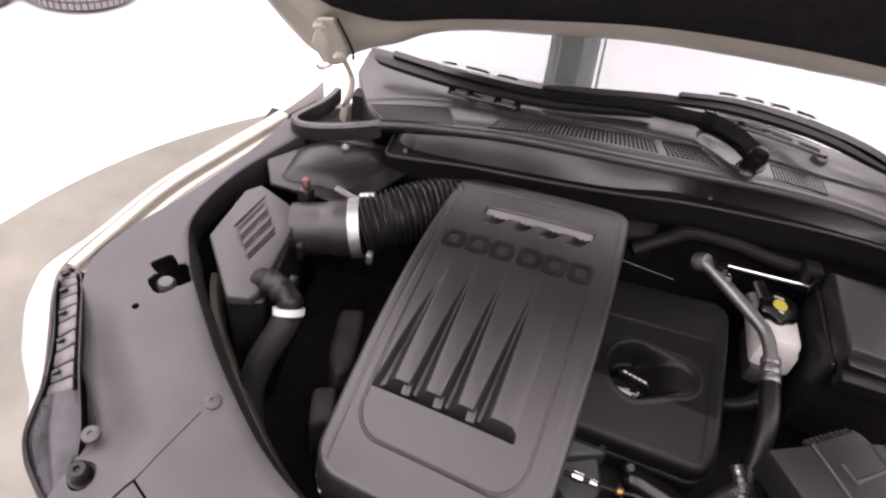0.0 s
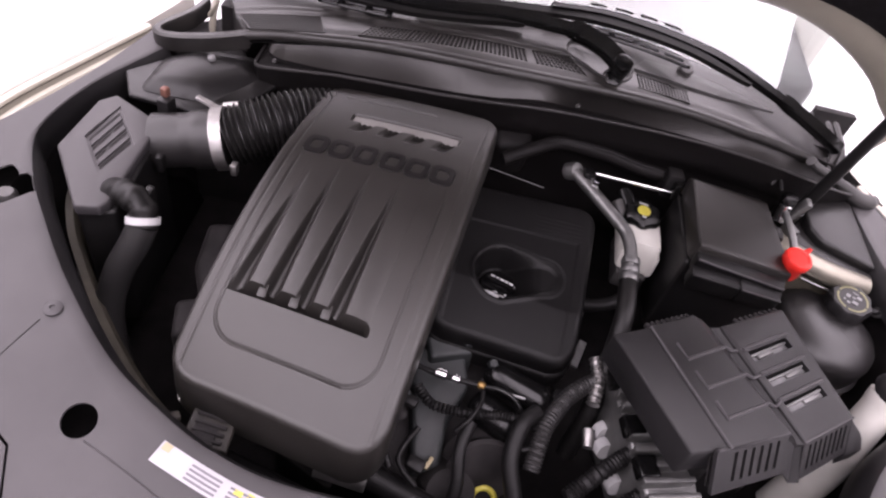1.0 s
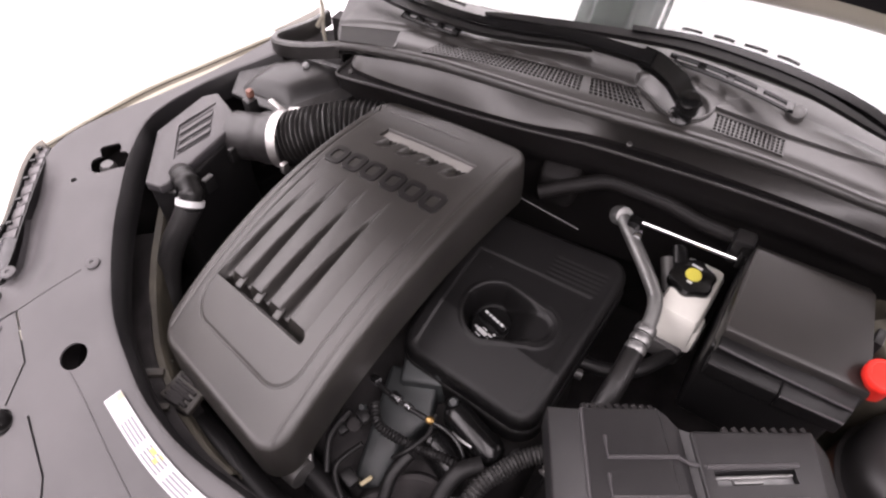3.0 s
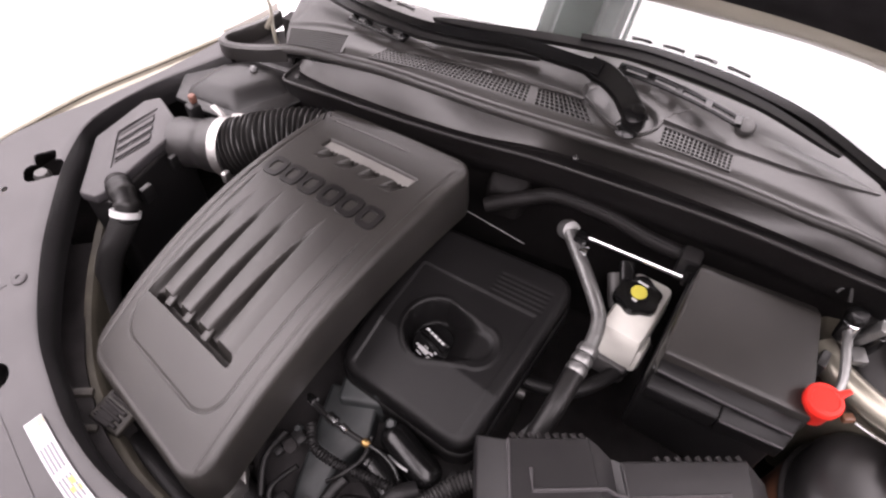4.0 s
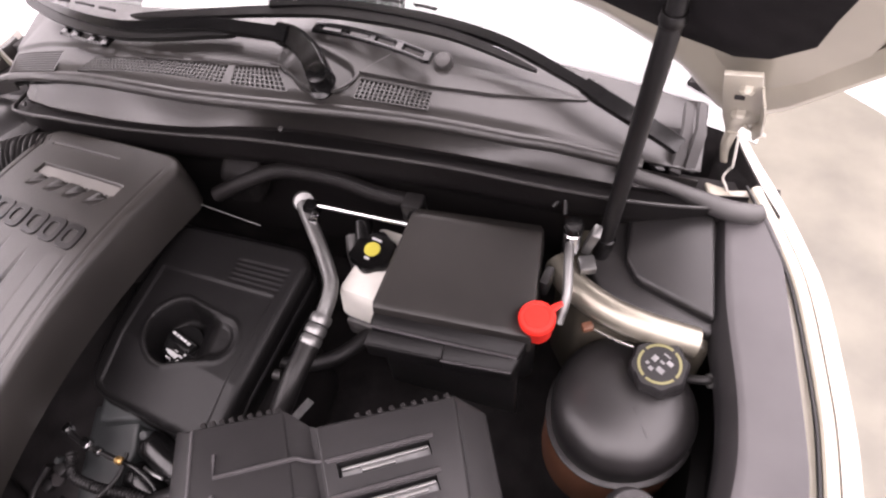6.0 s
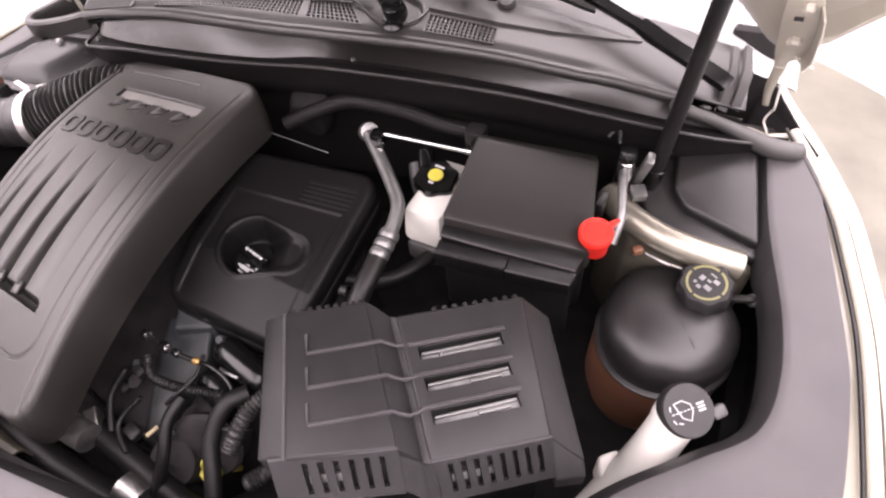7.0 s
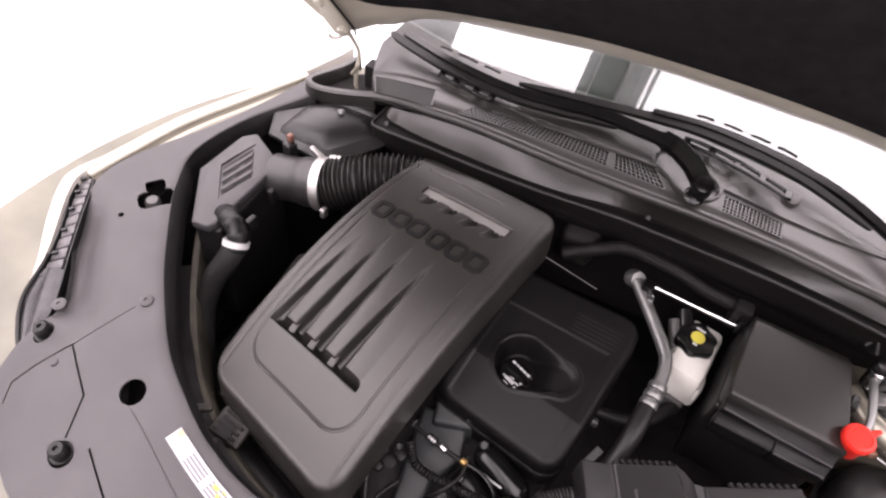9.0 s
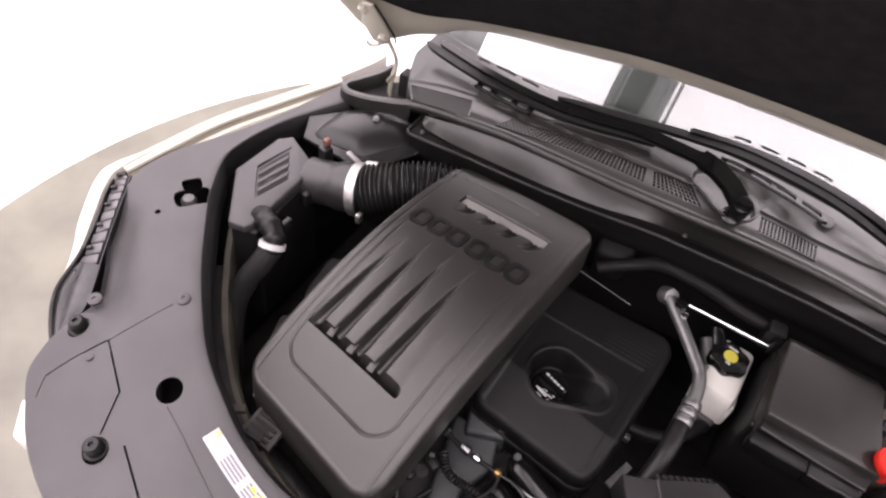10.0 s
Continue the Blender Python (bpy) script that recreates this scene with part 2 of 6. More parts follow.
def shell(place, nu, nv, rings, drop=(0, 0, -1)):
    """A pressed lid: a grid of place(u, v), with a rim that turns down by rings of (outwards, down)."""
    bm = bmesh.new()
    g = [[bm.verts.new(place(i / nu, j / nv)) for i in range(nu + 1)] for j in range(nv + 1)]
    for j in range(nv):
        for i in range(nu):
            bm.faces.new((g[j][i], g[j][i + 1], g[j + 1][i + 1], g[j + 1][i]))
    loop = [g[0][i] for i in range(nu)] + [g[j][nu] for j in range(nv)] + [g[nv][i] for i in range(nu, 0, -1)] + [g[j][0] for j in range(nv, 0, -1)]
    mid = sum((v.co for v in loop), V()) / len(loop)
    down = V(drop).normalized()
    outs = []
    for k, v in enumerate(loop):
        along = loop[(k + 1) % len(loop)].co - loop[k - 1].co
        o = along.cross(down).normalized()
        outs.append(o if o.dot(v.co - mid) > 0 else -o)
    last = loop
    for out, fall in rings:
        ring = [bm.verts.new(v.co + o * out + down * fall) for v, o in zip(loop, outs)]
        for k in range(len(loop)):
            a, b = k, (k + 1) % len(loop)
            bm.faces.new((last[a], last[b], ring[b], ring[a]))
        last = ring
    return bm


def strip(rows, thick=0.004, close=False):
    """A sheet through rows of points, with thickness."""
    bm = bmesh.new()
    g = [[bm.verts.new(p) for p in row] for row in rows]
    for a, b in zip(g, g[1:]):
        for k in range(len(a) - 1):
            bm.faces.new((a[k], a[k + 1], b[k + 1], b[k]))
    bmesh.ops.recalc_face_normals(bm, faces=bm.faces)
    bm.normal_update()
    if sum(f.normal.z for f in bm.faces) < 0:
        bmesh.ops.reverse_faces(bm, faces=bm.faces)
    if thick:
        bmesh.ops.solidify(bm, geom=bm.faces[:], thickness=thick)
    return bm


def cut(ob, cutters, folded=False):
    """Takes the bodies of the cutters out of a mesh object."""
    helpers = []
    for bm in cutters:
        c = part("cutter", bm, BLACK, smooth=False)
        helpers.append(c)
        mod = ob.modifiers.new("cut", "BOOLEAN")
        mod.object, mod.operation, mod.solver, mod.use_self = c, "DIFFERENCE", "EXACT", folded
    deps = bpy.context.evaluated_depsgraph_get()
    me = bpy.data.meshes.new_from_object(ob.evaluated_get(deps))
    ob.modifiers.clear()
    old, ob.data = ob.data, me
    bpy.data.meshes.remove(old)
    me.polygons.foreach_set("use_smooth", [True] * len(me.polygons))
    me.set_sharp_from_angle(angle=radians(38))
    for c in helpers:
        data = c.data
        bpy.data.objects.remove(c)
        bpy.data.meshes.remove(data)
    return ob


def rounded(u, length, r):
    """How far a rounded corner draws the side in, at a way u along the length."""
    d = min(u, length - u)
    return r - math.sqrt(max(r * r - (r - d) ** 2, 0)) if d < r else 0.0


def lerp(a, b, t):
    return V(a) * (1 - t) + V(b) * t


def quad(c00, c10, c01, c11, u, v):
    return lerp(lerp(c00, c10, u), lerp(c01, c11, u), v)


def step(a, b, x):
    t = min(max((x - a) / (b - a), 0), 1)
    return t * t * (3 - 2 * t)


# ---- setting ----
def sheet(name, corners, thick, material, label, category):
    ob = part(name, hull(corners, thick, 0), material, None, label, smooth=False)
    return tagged(ob, label, category, kind="structure")


sheet("floor", [(-7, -7, 0), (7, -7, 0), (7, 7, 0), (-7, 7, 0)], 0.2, WHITE, "glossy white painted studio floor", "floor")
disc = part("floor_circle", lathe([(2.02, -0.002), (2.02, 0.005), (2.01, 0.006)], (0.04, -0.126, 0), sides=128), FLOOR)
tagged(disc, "round beige sealed concrete floor area under the car", "floor", kind="structure")
sheet("ceiling", [(-7, -7, 3.7), (7, -7, 3.7), (7, 7, 3.7), (-7, 7, 3.7)], 0.1, WHITE, "plain white studio ceiling", "ceiling")
for name, a, b in (("wall_north", (-7, 7), (7, 7.15)), ("wall_south", (-7, -7.15), (7, -7)), ("wall_west", (-7.15, -7), (-7, 7)), ("wall_east", (7, -7), (7.15, 7))):
    (x0, y0), (x1, y1) = a, b
    sheet(name, [(x0, y0, 3.6), (x1, y0, 3.6), (x1, y1, 3.6), (x0, y1, 3.6)], 3.6, WHITE, "plain white studio wall", "wall")
# Unseen strips added overhead to put dark and grey bands in the windscreen.
for x, w, m, text in ((-0.53, 0.26, GREEN, "unseen dark green panel added for the windscreen reflection"), (-0.76, 0.10, FRAME, "unseen pale grey strip added for the windscreen reflection"), (-0.30, 0.10, FRAME, "unseen pale grey strip added for the windscreen reflection"), (-0.15, 0.025, FRAME, "unseen thin grey strip added for the windscreen reflection")):
    beam = part("reflection_strip", block((x, 1.6, 3.3), (w, 4.2, 0.12), 0.01), m)
    tagged(beam, text, "beam", kind="structure")

# ---- car body ----
car = thing("car", "pearl white car with its bonnet propped open", "car")

# plan of the bay: inner and outer lips of the plastic surround, from the rear passenger corner round the front
INNER_LIP = [(-0.668, -0.072), (-0.729, -0.21), (-0.748, -0.34), (-0.715, -0.43), (-0.645, -0.525), (-0.58, -0.60), (-0.50, -0.675), (-0.43, -0.72), (-0.35, -0.757), (-0.24, -0.78), (0.0, -0.79), (0.25, -0.785), (0.42, -0.74), (0.53, -0.607), (0.62, -0.532), (0.685, -0.477), (0.708, -0.40), (0.706, -0.30), (0.684, -0.155), (0.675, -0.03)]
OUTER_LIP = [(-0.703, -0.034), (-0.736, -0.162), (-0.775, -0.283), (-0.836, -0.46), (-0.79, -0.585), (-0.74, -0.65), (-0.71, -0.70), (-0.722, -0.79), (-0.685, -0.855), (-0.50, -0.955), (0.0, -1.05), (0.35, -1.02), (0.56, -0.93), (0.68, -0.80), (0.73, -0.70), (0.765, -0.56), (0.778, -0.42), (0.776, -0.326), (0.752, -0.126), (0.735, -0.019)]
lip_side = spline([-1.05, -0.86, -0.75, -0.6, -0.45, -0.2, 0.05], [0.82, 0.890, 0.925, 0.953, 0.962, 0.966, 0.98])


def lip_z(x, y):
    """Height of the plastic surround."""
    return lip_side(y) - 0.035 * step(-0.2, 0.7, x) - 0.3 * max(abs(x) - 0.63, 0) * step(-0.5, -0.75, y)


def on_lip(x, y, up=0.0):
    return V((x, y, lip_z(x, y) + up))


rows = []
inner = path_points([(*p, 0) for p in INNER_LIP], 8)
outer = path_points([(*p, 0) for p in OUTER_LIP], 8)
for a, b in zip(inner, outer):
    inward = (a - b).normalized()
    row = [V((a.x + inward.x * w, a.y + inward.y * w, lip_z(a.x, a.y) - d)) for w, d in ((0.021, 0.05), (0.021, 0.03), (0.018, 0.016), (0.005, 0.002))]
    for k in range(13):
        p = a.lerp(b, 0.012 + 0.976 * k / 12)
        dish = 0.024 * step(0.58, 0.96, k / 12) * step(-0.49, -0.58, p.y) * step(-0.74, -0.67, p.y) * step(-0.4, -0.5, p.x)
        row.append(V((p.x, p.y, lip_z(p.x, p.y) - dish)))
    row += [V((b.x, b.y, lip_z(b.x, b.y) - d)) for d in (0.01, 0.03)]
    rows.append(row)
surround = thing("radiator_cover", "dark grey grained plastic cover round the engine bay", "trim panel")
panel = part("panel", strip([row[3:] for row in rows], 0.003), PANEL, surround)
part("inner_lip", strip([row[:4] for row in rows], 0.003), BATTERY, surround, "black upright lip round the opening")


def groove(points, wide=0.0028, deep=0.02):
    """A thin cutter along a line on the surround."""
    out = []
    for a, b in zip(points, points[1:]):
        p, q = on_lip(*a), on_lip(*b)
        d = q - p
        c = (p + q) / 2
        out.append(block(c, (d.length + 0.002, wide, deep), 0, (0, -math.degrees(math.atan2(d.z, math.hypot(d.x, d.y))), math.degrees(math.atan2(d.y, d.x)))))
    return out


def round_hole(x, y, r, stretch=1.0):
    bm = lathe([(r, -0.03), (r, 0.03)], on_lip(x, y), (0.0, -0.12, 1), 28)
    return bm


cut(panel, [round_hole(-0.493, -0.751, 0.0195), round_hole(-0.69, -0.744, 0.0175), round_hole(-0.525, -0.862, 0.0185), round_hole(-0.737, -0.529, 0.005),
            block(on_lip(-0.715, -0.470), (0.062, 0.040, 0.06), 0.012, (0, 0, 52)), block(on_lip(-0.738, -0.448), (0.034, 0.026, 0.06), 0.006, (0, 0, 52))]
    + groove([(-0.585, -0.650), (-0.623, -0.741)], 0.0014, 0.006) + groove([(-0.623, -0.741), (-0.655, -0.789), (-0.672, -0.822), (-0.658, -0.85)], 0.003) + groove([(-0.623, -0.741), (-0.553, -0.788), (-0.535, -0.842)], 0.003) + groove([(-0.494, -0.838), (-0.42, -0.882), (-0.38, -0.93)], 0.0032), True)
for x, y in ((-0.577, -0.633), (-0.705, -0.698)):
    part("push_pin", lathe([(0.011, -0.004), (0.011, 0.0025), (0.008, 0.004), (0.0035, 0.004), (0.003, 0.002), (0, 0.002)], on_lip(x, y), (0, -0.1, 1), 20), PANEL, surround)
part("rivet", lathe([(0.007, -0.003), (0.006, 0.002), (0.002, 0.003), (0, 0.003)], on_lip(-0.628, -0.773), (0, -0.1, 1), 16), PANEL, surround)
for x, y in ((-0.692, -0.742), (-0.528, -0.860)):
    part("bump_stop", lathe([(0.0165, -0.012), (0.0165, -0.004), (0.013, -0.004), (0.0125, 0.012), (0.0095, 0.016), (0.004, 0.016), (0.003, 0.012), (0, 0.012)], on_lip(x, y), (0, -0.1, 1), 24), RUBBER, surround, "black rubber bump stop")
part("bulb_cap", lathe([(0.013, -0.03), (0.014, -0.012), (0.01, -0.006), (0, -0.006)], on_lip(-0.724, -0.473), (0, 0, 1), 18), HOSE, surround)
part("bulb_cap", lathe([(0.009, -0.03), (0.009, -0.01), (0, -0.008)], on_lip(-0.700, -0.480), (0, 0, 1), 16), HOSE, surround)
part("crease", sweep([on_lip(*p, 0.0002) for p in ((-0.480, -0.770), (-0.43, -0.79), (-0.35, -0.825), (-0.265, -0.86))], 0.0011, 6), PANEL, surround)
part("under_tray", strip([[V((p.x * 0.97, p.y * 0.97, 0.84)), V((q.x * 0.97, q.y * 0.985, 0.80))] for p, q in zip(inner[30:90], outer[30:90])], 0.004), DARK, surround)
# right-hand front corner: moulded rib round the washer filler
part("moulded_rib", sweep([on_lip(*p, 0.001) for p in ((0.56, -0.62), (0.60, -0.60), (0.655, -0.585), (0.69, -0.60), (0.70, -0.66))], 0.004, 8), PANEL, surround)
part("push_pin", lathe([(0.012, -0.004), (0.012, 0.003), (0.008, 0.005), (0, 0.004)], on_lip(0.655, -0.625), (0, -0.1, 1), 20), PANEL, surround)

label = thing("emission_label", "white paper emission label stuck on the radiator cover", "label")
L0, L1, L2, L3 = (-0.406, -0.778), (-0.396, -0.756), (-0.150, -0.808), (-0.156, -0.832)


def on_label(u, v, up=0.0):
    p = quad(V((*L0, 0)), V((*L2, 0)) * 0 + V((*L3, 0)), V((*L1, 0)), V((*L2, 0)), u, v)
    mid = V((0, -0.012 * math.sin(math.pi * u), 0))
    p = p + mid
    return on_lip(p.x, p.y, 0.0045 + up)


part("paper", strip([[on_label(u, v) for v in (0, 0.33, 0.66, 1)] for u in np.linspace(0, 1, 16)], 0.0004), LABEL, label)
for u0, v0, u1, v1 in ((0.01, 0.62, 0.05, 0.97), (0.37, 0.60, 0.41, 0.82), (0.42, 0.40, 0.45, 0.60), (0.43, 0.70, 0.46, 0.90)):
    part("colour_mark", strip([[on_label(u, v, 0.0006) for v in (v0, v1)] for u in (u0, u1)], 0.0003), YELLOW if u0 > 0.1 else TAN, label, "small yellow mark on the label")
for k in range(14):
    v0 = 0.12 + 0.2 * (k % 4)
    u0 = 0.16 + 0.19 * (k // 4)
    part("print_bar", strip([[on_label(u, v, 0.0006) for v in (v0, v0 + 0.1)] for u in (u0, u0 + 0.09, u0 + 0.15)], 0.0002), INK, label)

# wings
for side, line in ((-1, [(-0.688, 0.10), (-0.729, -0.03), (-0.783, -0.155), (-0.83, -0.28), (-0.853, -0.40), (-0.868, -0.49), (-0.858, -0.535), (-0.836, -0.585), (-0.815, -0.64), (-0.803, -0.695)]), (1, [(0.655, 0.16), (0.689, 0.09), (0.720, 0.03), (0.754, -0.045), (0.784, -0.13), (0.807, -0.265), (0.814, -0.36), (0.815, -0.52), (0.793, -0.62), (0.76, -0.72)])):
    rows = []
    for q in path_points([(*p, 0) for p in line], 8):
        z = lip_z(q.x, min(q.y, 0.05)) + 0.004 + ((0.05 if side < 0 else 0.02) * step(0.05, 0.25, q.y)) - 0.012 * step(-0.5, -0.75, q.y)
        s = side * (1 - 0.35 * step(-0.5, -0.8, q.y)) * (0.62 if side > 0 else (0.3 + 0.55 * step(-0.42, -0.54, q.y)) * (1 - 0.95 * step(-0.58, -0.70, q.y)))
        f = -0.35 * step(-0.5, -0.8, q.y)
        rows.append([V((q.x - side * 0.004, q.y, z - 0.05)), V((q.x - side * 0.003, q.y, z - 0.004)), V((q.x + s * 0.004, q.y, z)), V((q.x + s * 0.028, q.y + f * 0.02, z - 0.008)), V((q.x + s * 0.06, q.y + f * 0.06, z - 0.05)), V((q.x + s * 0.08, q.y + f * 0.1, z - 0.14)), V((q.x + s * 0.085, q.y + f * 0.12, z - 0.3)), V((q.x + s * 0.07, q.y + f * 0.1, z - 0.6))])
    part("wing", strip(rows, 0.002), PAINT, car, "pearl white painted wing")
    rail = [V((q.x - side * 0.0125, q.y, lip_z(q.x, min(q.y, 0.05)) - 0.003)) for q in path_points([(*p, 0) for p in (line[1:6] if side < 0 else line[2:8])], 6)]
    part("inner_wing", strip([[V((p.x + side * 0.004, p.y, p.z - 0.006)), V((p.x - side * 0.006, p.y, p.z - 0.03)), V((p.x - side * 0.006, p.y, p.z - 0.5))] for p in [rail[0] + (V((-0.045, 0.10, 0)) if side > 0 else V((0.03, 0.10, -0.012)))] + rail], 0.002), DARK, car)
    part("gutter", sweep(rail, 0.0085, 8, 1, flat=0.6), INNER, car, "champagne painted wing gutter")
    bed = ((0.034, 0.014), (0.02, 0.010), (0.004, 0.006)) if side > 0 else ((0.046, 0.022), (0.036, 0.013), (0.026, 0.006), (0.015, 0.007), (0.009, 0.013), (0.002, 0.008))
    part("gutter_bed", strip([[V((p.x - side * w, p.y, p.z - d)) for w, d in bed] for p in rail], 0.002), INNER, car, "champagne painted wing gutter")
    if side > 0:
        part("seal_bead", sweep([p + V((-side * 0.013, 0, 0.001)) for p in rail], 0.0028, 6, 1), RUBBER, car, "thin black rubber bead")
rows = []
for p in path_points([(-0.735, -0.80, 0), (-0.66, -0.90, 0), (-0.50, -1.0, 0), (0, -1.09, 0), (0.4, -1.05, 0), (0.62, -0.93, 0), (0.76, -0.74, 0)], 6):
    z = lip_z(p.x, p.y)
    rows.append([V((p.x * 0.90, p.y + 0.10, z - 0.09)), V((p.x * 0.93, p.y + 0.055, z - 0.08)), V((p.x * 0.94, p.y + 0.045, z - 0.11)), V((p.x * 0.945, p.y + 0.04, z - 0.25)), V((p.x * 0.92, p.y + 0.06, z - 0.55))])
part("bumper", strip(rows, 0.003), PAINT, car, "pearl white bumper")

part("bumper_corner", hull([(-0.688, -0.858, 0.868), (-0.65, -0.855, 0.872), (-0.615, -0.90, 0.862), (-0.655, -0.905, 0.856)], 0.08, 0.008), PAINT, car, "white corner of the bumper")

for p, turn in (((-0.712, -0.45, 0.885), 20), ((-0.70, -0.50, 0.882), 35), ((-0.672, -0.535, 0.88), 45), ((-0.635, -0.58, 0.878), 45)):
    part("rail_clip", block(p, (0.007, 0.022, 0.006), 0.002, (10, 0, turn)), ALU, car, "small bright clip on the inner rail")

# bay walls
# Walls and floor wear the shade-darkened metal rather than body paint.
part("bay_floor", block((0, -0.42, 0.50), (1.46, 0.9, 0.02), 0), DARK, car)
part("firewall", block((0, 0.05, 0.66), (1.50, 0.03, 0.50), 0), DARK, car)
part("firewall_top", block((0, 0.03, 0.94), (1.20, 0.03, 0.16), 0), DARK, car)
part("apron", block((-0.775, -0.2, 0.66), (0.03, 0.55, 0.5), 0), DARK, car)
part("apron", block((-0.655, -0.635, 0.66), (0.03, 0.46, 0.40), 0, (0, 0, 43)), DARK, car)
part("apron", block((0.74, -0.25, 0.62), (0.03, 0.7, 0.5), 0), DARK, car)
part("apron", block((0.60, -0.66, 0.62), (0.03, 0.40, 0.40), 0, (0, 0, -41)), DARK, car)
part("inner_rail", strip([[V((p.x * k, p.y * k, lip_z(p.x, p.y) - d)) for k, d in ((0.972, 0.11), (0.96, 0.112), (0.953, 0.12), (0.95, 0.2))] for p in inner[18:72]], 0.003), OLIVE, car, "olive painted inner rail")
for x in (-0.78, 0.78):
    w = part("wheel", lathe([(0.2, -0.11), (0.31, -0.11), (0.345, -0.08), (0.345, 0.08), (0.31, 0.11), (0.2, 0.11)], (x, -0.25, 0.345), (1, 0, 0), 40), RUBBER, car)
    part("rim", lathe([(0.2, -0.1), (0.2, 0.1), (0.06, 0.09)], (x, -0.25, 0.345), (1, 0, 0), 40), ALU, w)
part("underbody", block((0, 0.9, 0.32), (1.3, 2.6, 0.12), 0.02), DARK, car)
part("subframe", block((0, -0.25, 0.42), (1.4, 0.12, 0.16), 0.02), DARK, car)
part("radiator", block((-0.02, -0.84, 0.60), (0.92, 0.05, 0.46), 0), DARK, car)
for side, x0, x1, y0, y1, z in ((-1, -0.72, -0.62, -0.05, 0.12, 0.90), (1, 0.60, 0.70, -0.03, 0.14, 0.88)):
    part("hinge_well", block(((x0 + x1) / 2, (y0 + y1) / 2, z - 0.05), (x1 - x0, y1 - y0, 0.03), 0.005), DARK, car)
part("well_plate", hull([(0.640, 0.045, 0.925), (0.698, 0.045, 0.910), (0.708, 0.0, 0.915), (0.655, -0.01, 0.930)], 0.012, 0.004), INNER, car, "champagne painted body plate")
part("well_back", block((0.632, 0.14, 0.935), (0.09, 0.02, 0.20), 0.003), DARK, car)
part("well_wall", strip([[V((x, y, z)), V((x - 0.004, y, z - 0.03)), V((x - 0.006, y, 0.80))] for x, y, z in ((0.738, -0.02, 0.944), (0.713, 0.03, 0.944), (0.683, 0.09, 0.952), (0.650, 0.16, 0.970))], 0.003), DARK, car)
# plain cabin behind the windscreen
part("roof", hull([(-0.62, 0.90, 1.62), (0.62, 0.90, 1.62), (0.62, 2.3, 1.68), (-0.62, 2.3, 1.68)], 0.05, 0.01), PAINT, car)
part("bulkhead", block((0, 2.0, 1.1), (1.4, 0.05, 1.0), 0), BLACK, car)
for s in (-1, 1):
    part("door_skin", block((s * 0.66, 1.35, 0.75), (0.05, 1.9, 0.7), 0.02), PAINT, car)

# headlamp at the passenger side
lamp_o = [(-0.868, -0.50), (-0.850, -0.539), (-0.824, -0.589), (-0.806, -0.644), (-0.799, -0.699), (-0.779, -0.73), (-0.755, -0.751), (-0.734, -0.767), (-0.714, -0.780)]
lamp_i = [(-0.843, -0.492), (-0.821, -0.523), (-0.796, -0.570), (-0.766, -0.627), (-0.737, -0.674), (-0.722, -0.70), (-0.712, -0.725), (-0.706, -0.745), (-0.702, -0.772)]
lo, li = path_points([(*p, 0) for p in lamp_o], 6), path_points([(*p, 0) for p in lamp_i], 6)
headlamp = part("headlamp", strip([[on_lip(b.x, b.y, -0.004), on_lip(b.x, b.y, -0.04), on_lip((a.x + b.x) / 2, (a.y + b.y) / 2, -0.045), on_lip(a.x, a.y, -0.04), on_lip(a.x, a.y, -0.010)] for a, b in zip(lo, li)], 0.002), BLACK, car, "headlamp with a black frame")
for k in range(0, 21, 2):
    f = lambda i, t: lerp(lo[i], li[i], t)
    q = [lerp(f(k, 0.10), f(k + 2, 0.10), 0.08), lerp(f(k, 0.84), f(k + 2, 0.84), 0.08), lerp(f(k, 0.84), f(k + 2, 0.84), 0.90), lerp(f(k, 0.10), f(k + 2, 0.10), 0.90)]
    part("clip_block", hull([on_lip(p.x, p.y, -0.006 - 0.006 * (i in (0, 3)) - 0.002 * (i > 1)) for i, p in enumerate(q)], 0.014, 0.0022, 2), LAMP, headlamp, "grey clip block along the headlamp")
    if k % 4 == 0:
        w = f(k + 1, 0.30)
        part("clip_nub", block(on_lip(w.x, w.y, -0.007), (0.010, 0.007, 0.006), 0.002, (0, 0, 50)), SATIN, headlamp)
rows = []
for a, b in zip(lo[20:], li[20:]):
    rows.append([on_lip(*lerp(a, b, t).xy, -0.012 + 0.010 * math.sin(math.pi * t)) for t in (0.02, 0.15, 0.35, 0.55, 0.75, 0.9, 0.98)] + [on_lip(b.x, b.y, -0.02)])
part("lens", strip(rows, 0.002), LENS, headlamp, "smoky curved headlamp lens")
part("lens_rim", sweep([on_lip(p.x, p.y, -0.008) for p in lo[17:]], 0.0035, 8, 1), RUBBER, headlamp, "black rubber rim of the lens")
part("corner_seal", hull([(-0.874, -0.492, 0.936), (-0.838, -0.462, 0.94), (-0.848, -0.492, 0.938)], 0.01, 0.002), RUBBER, headlamp, "black rubber corner seal")

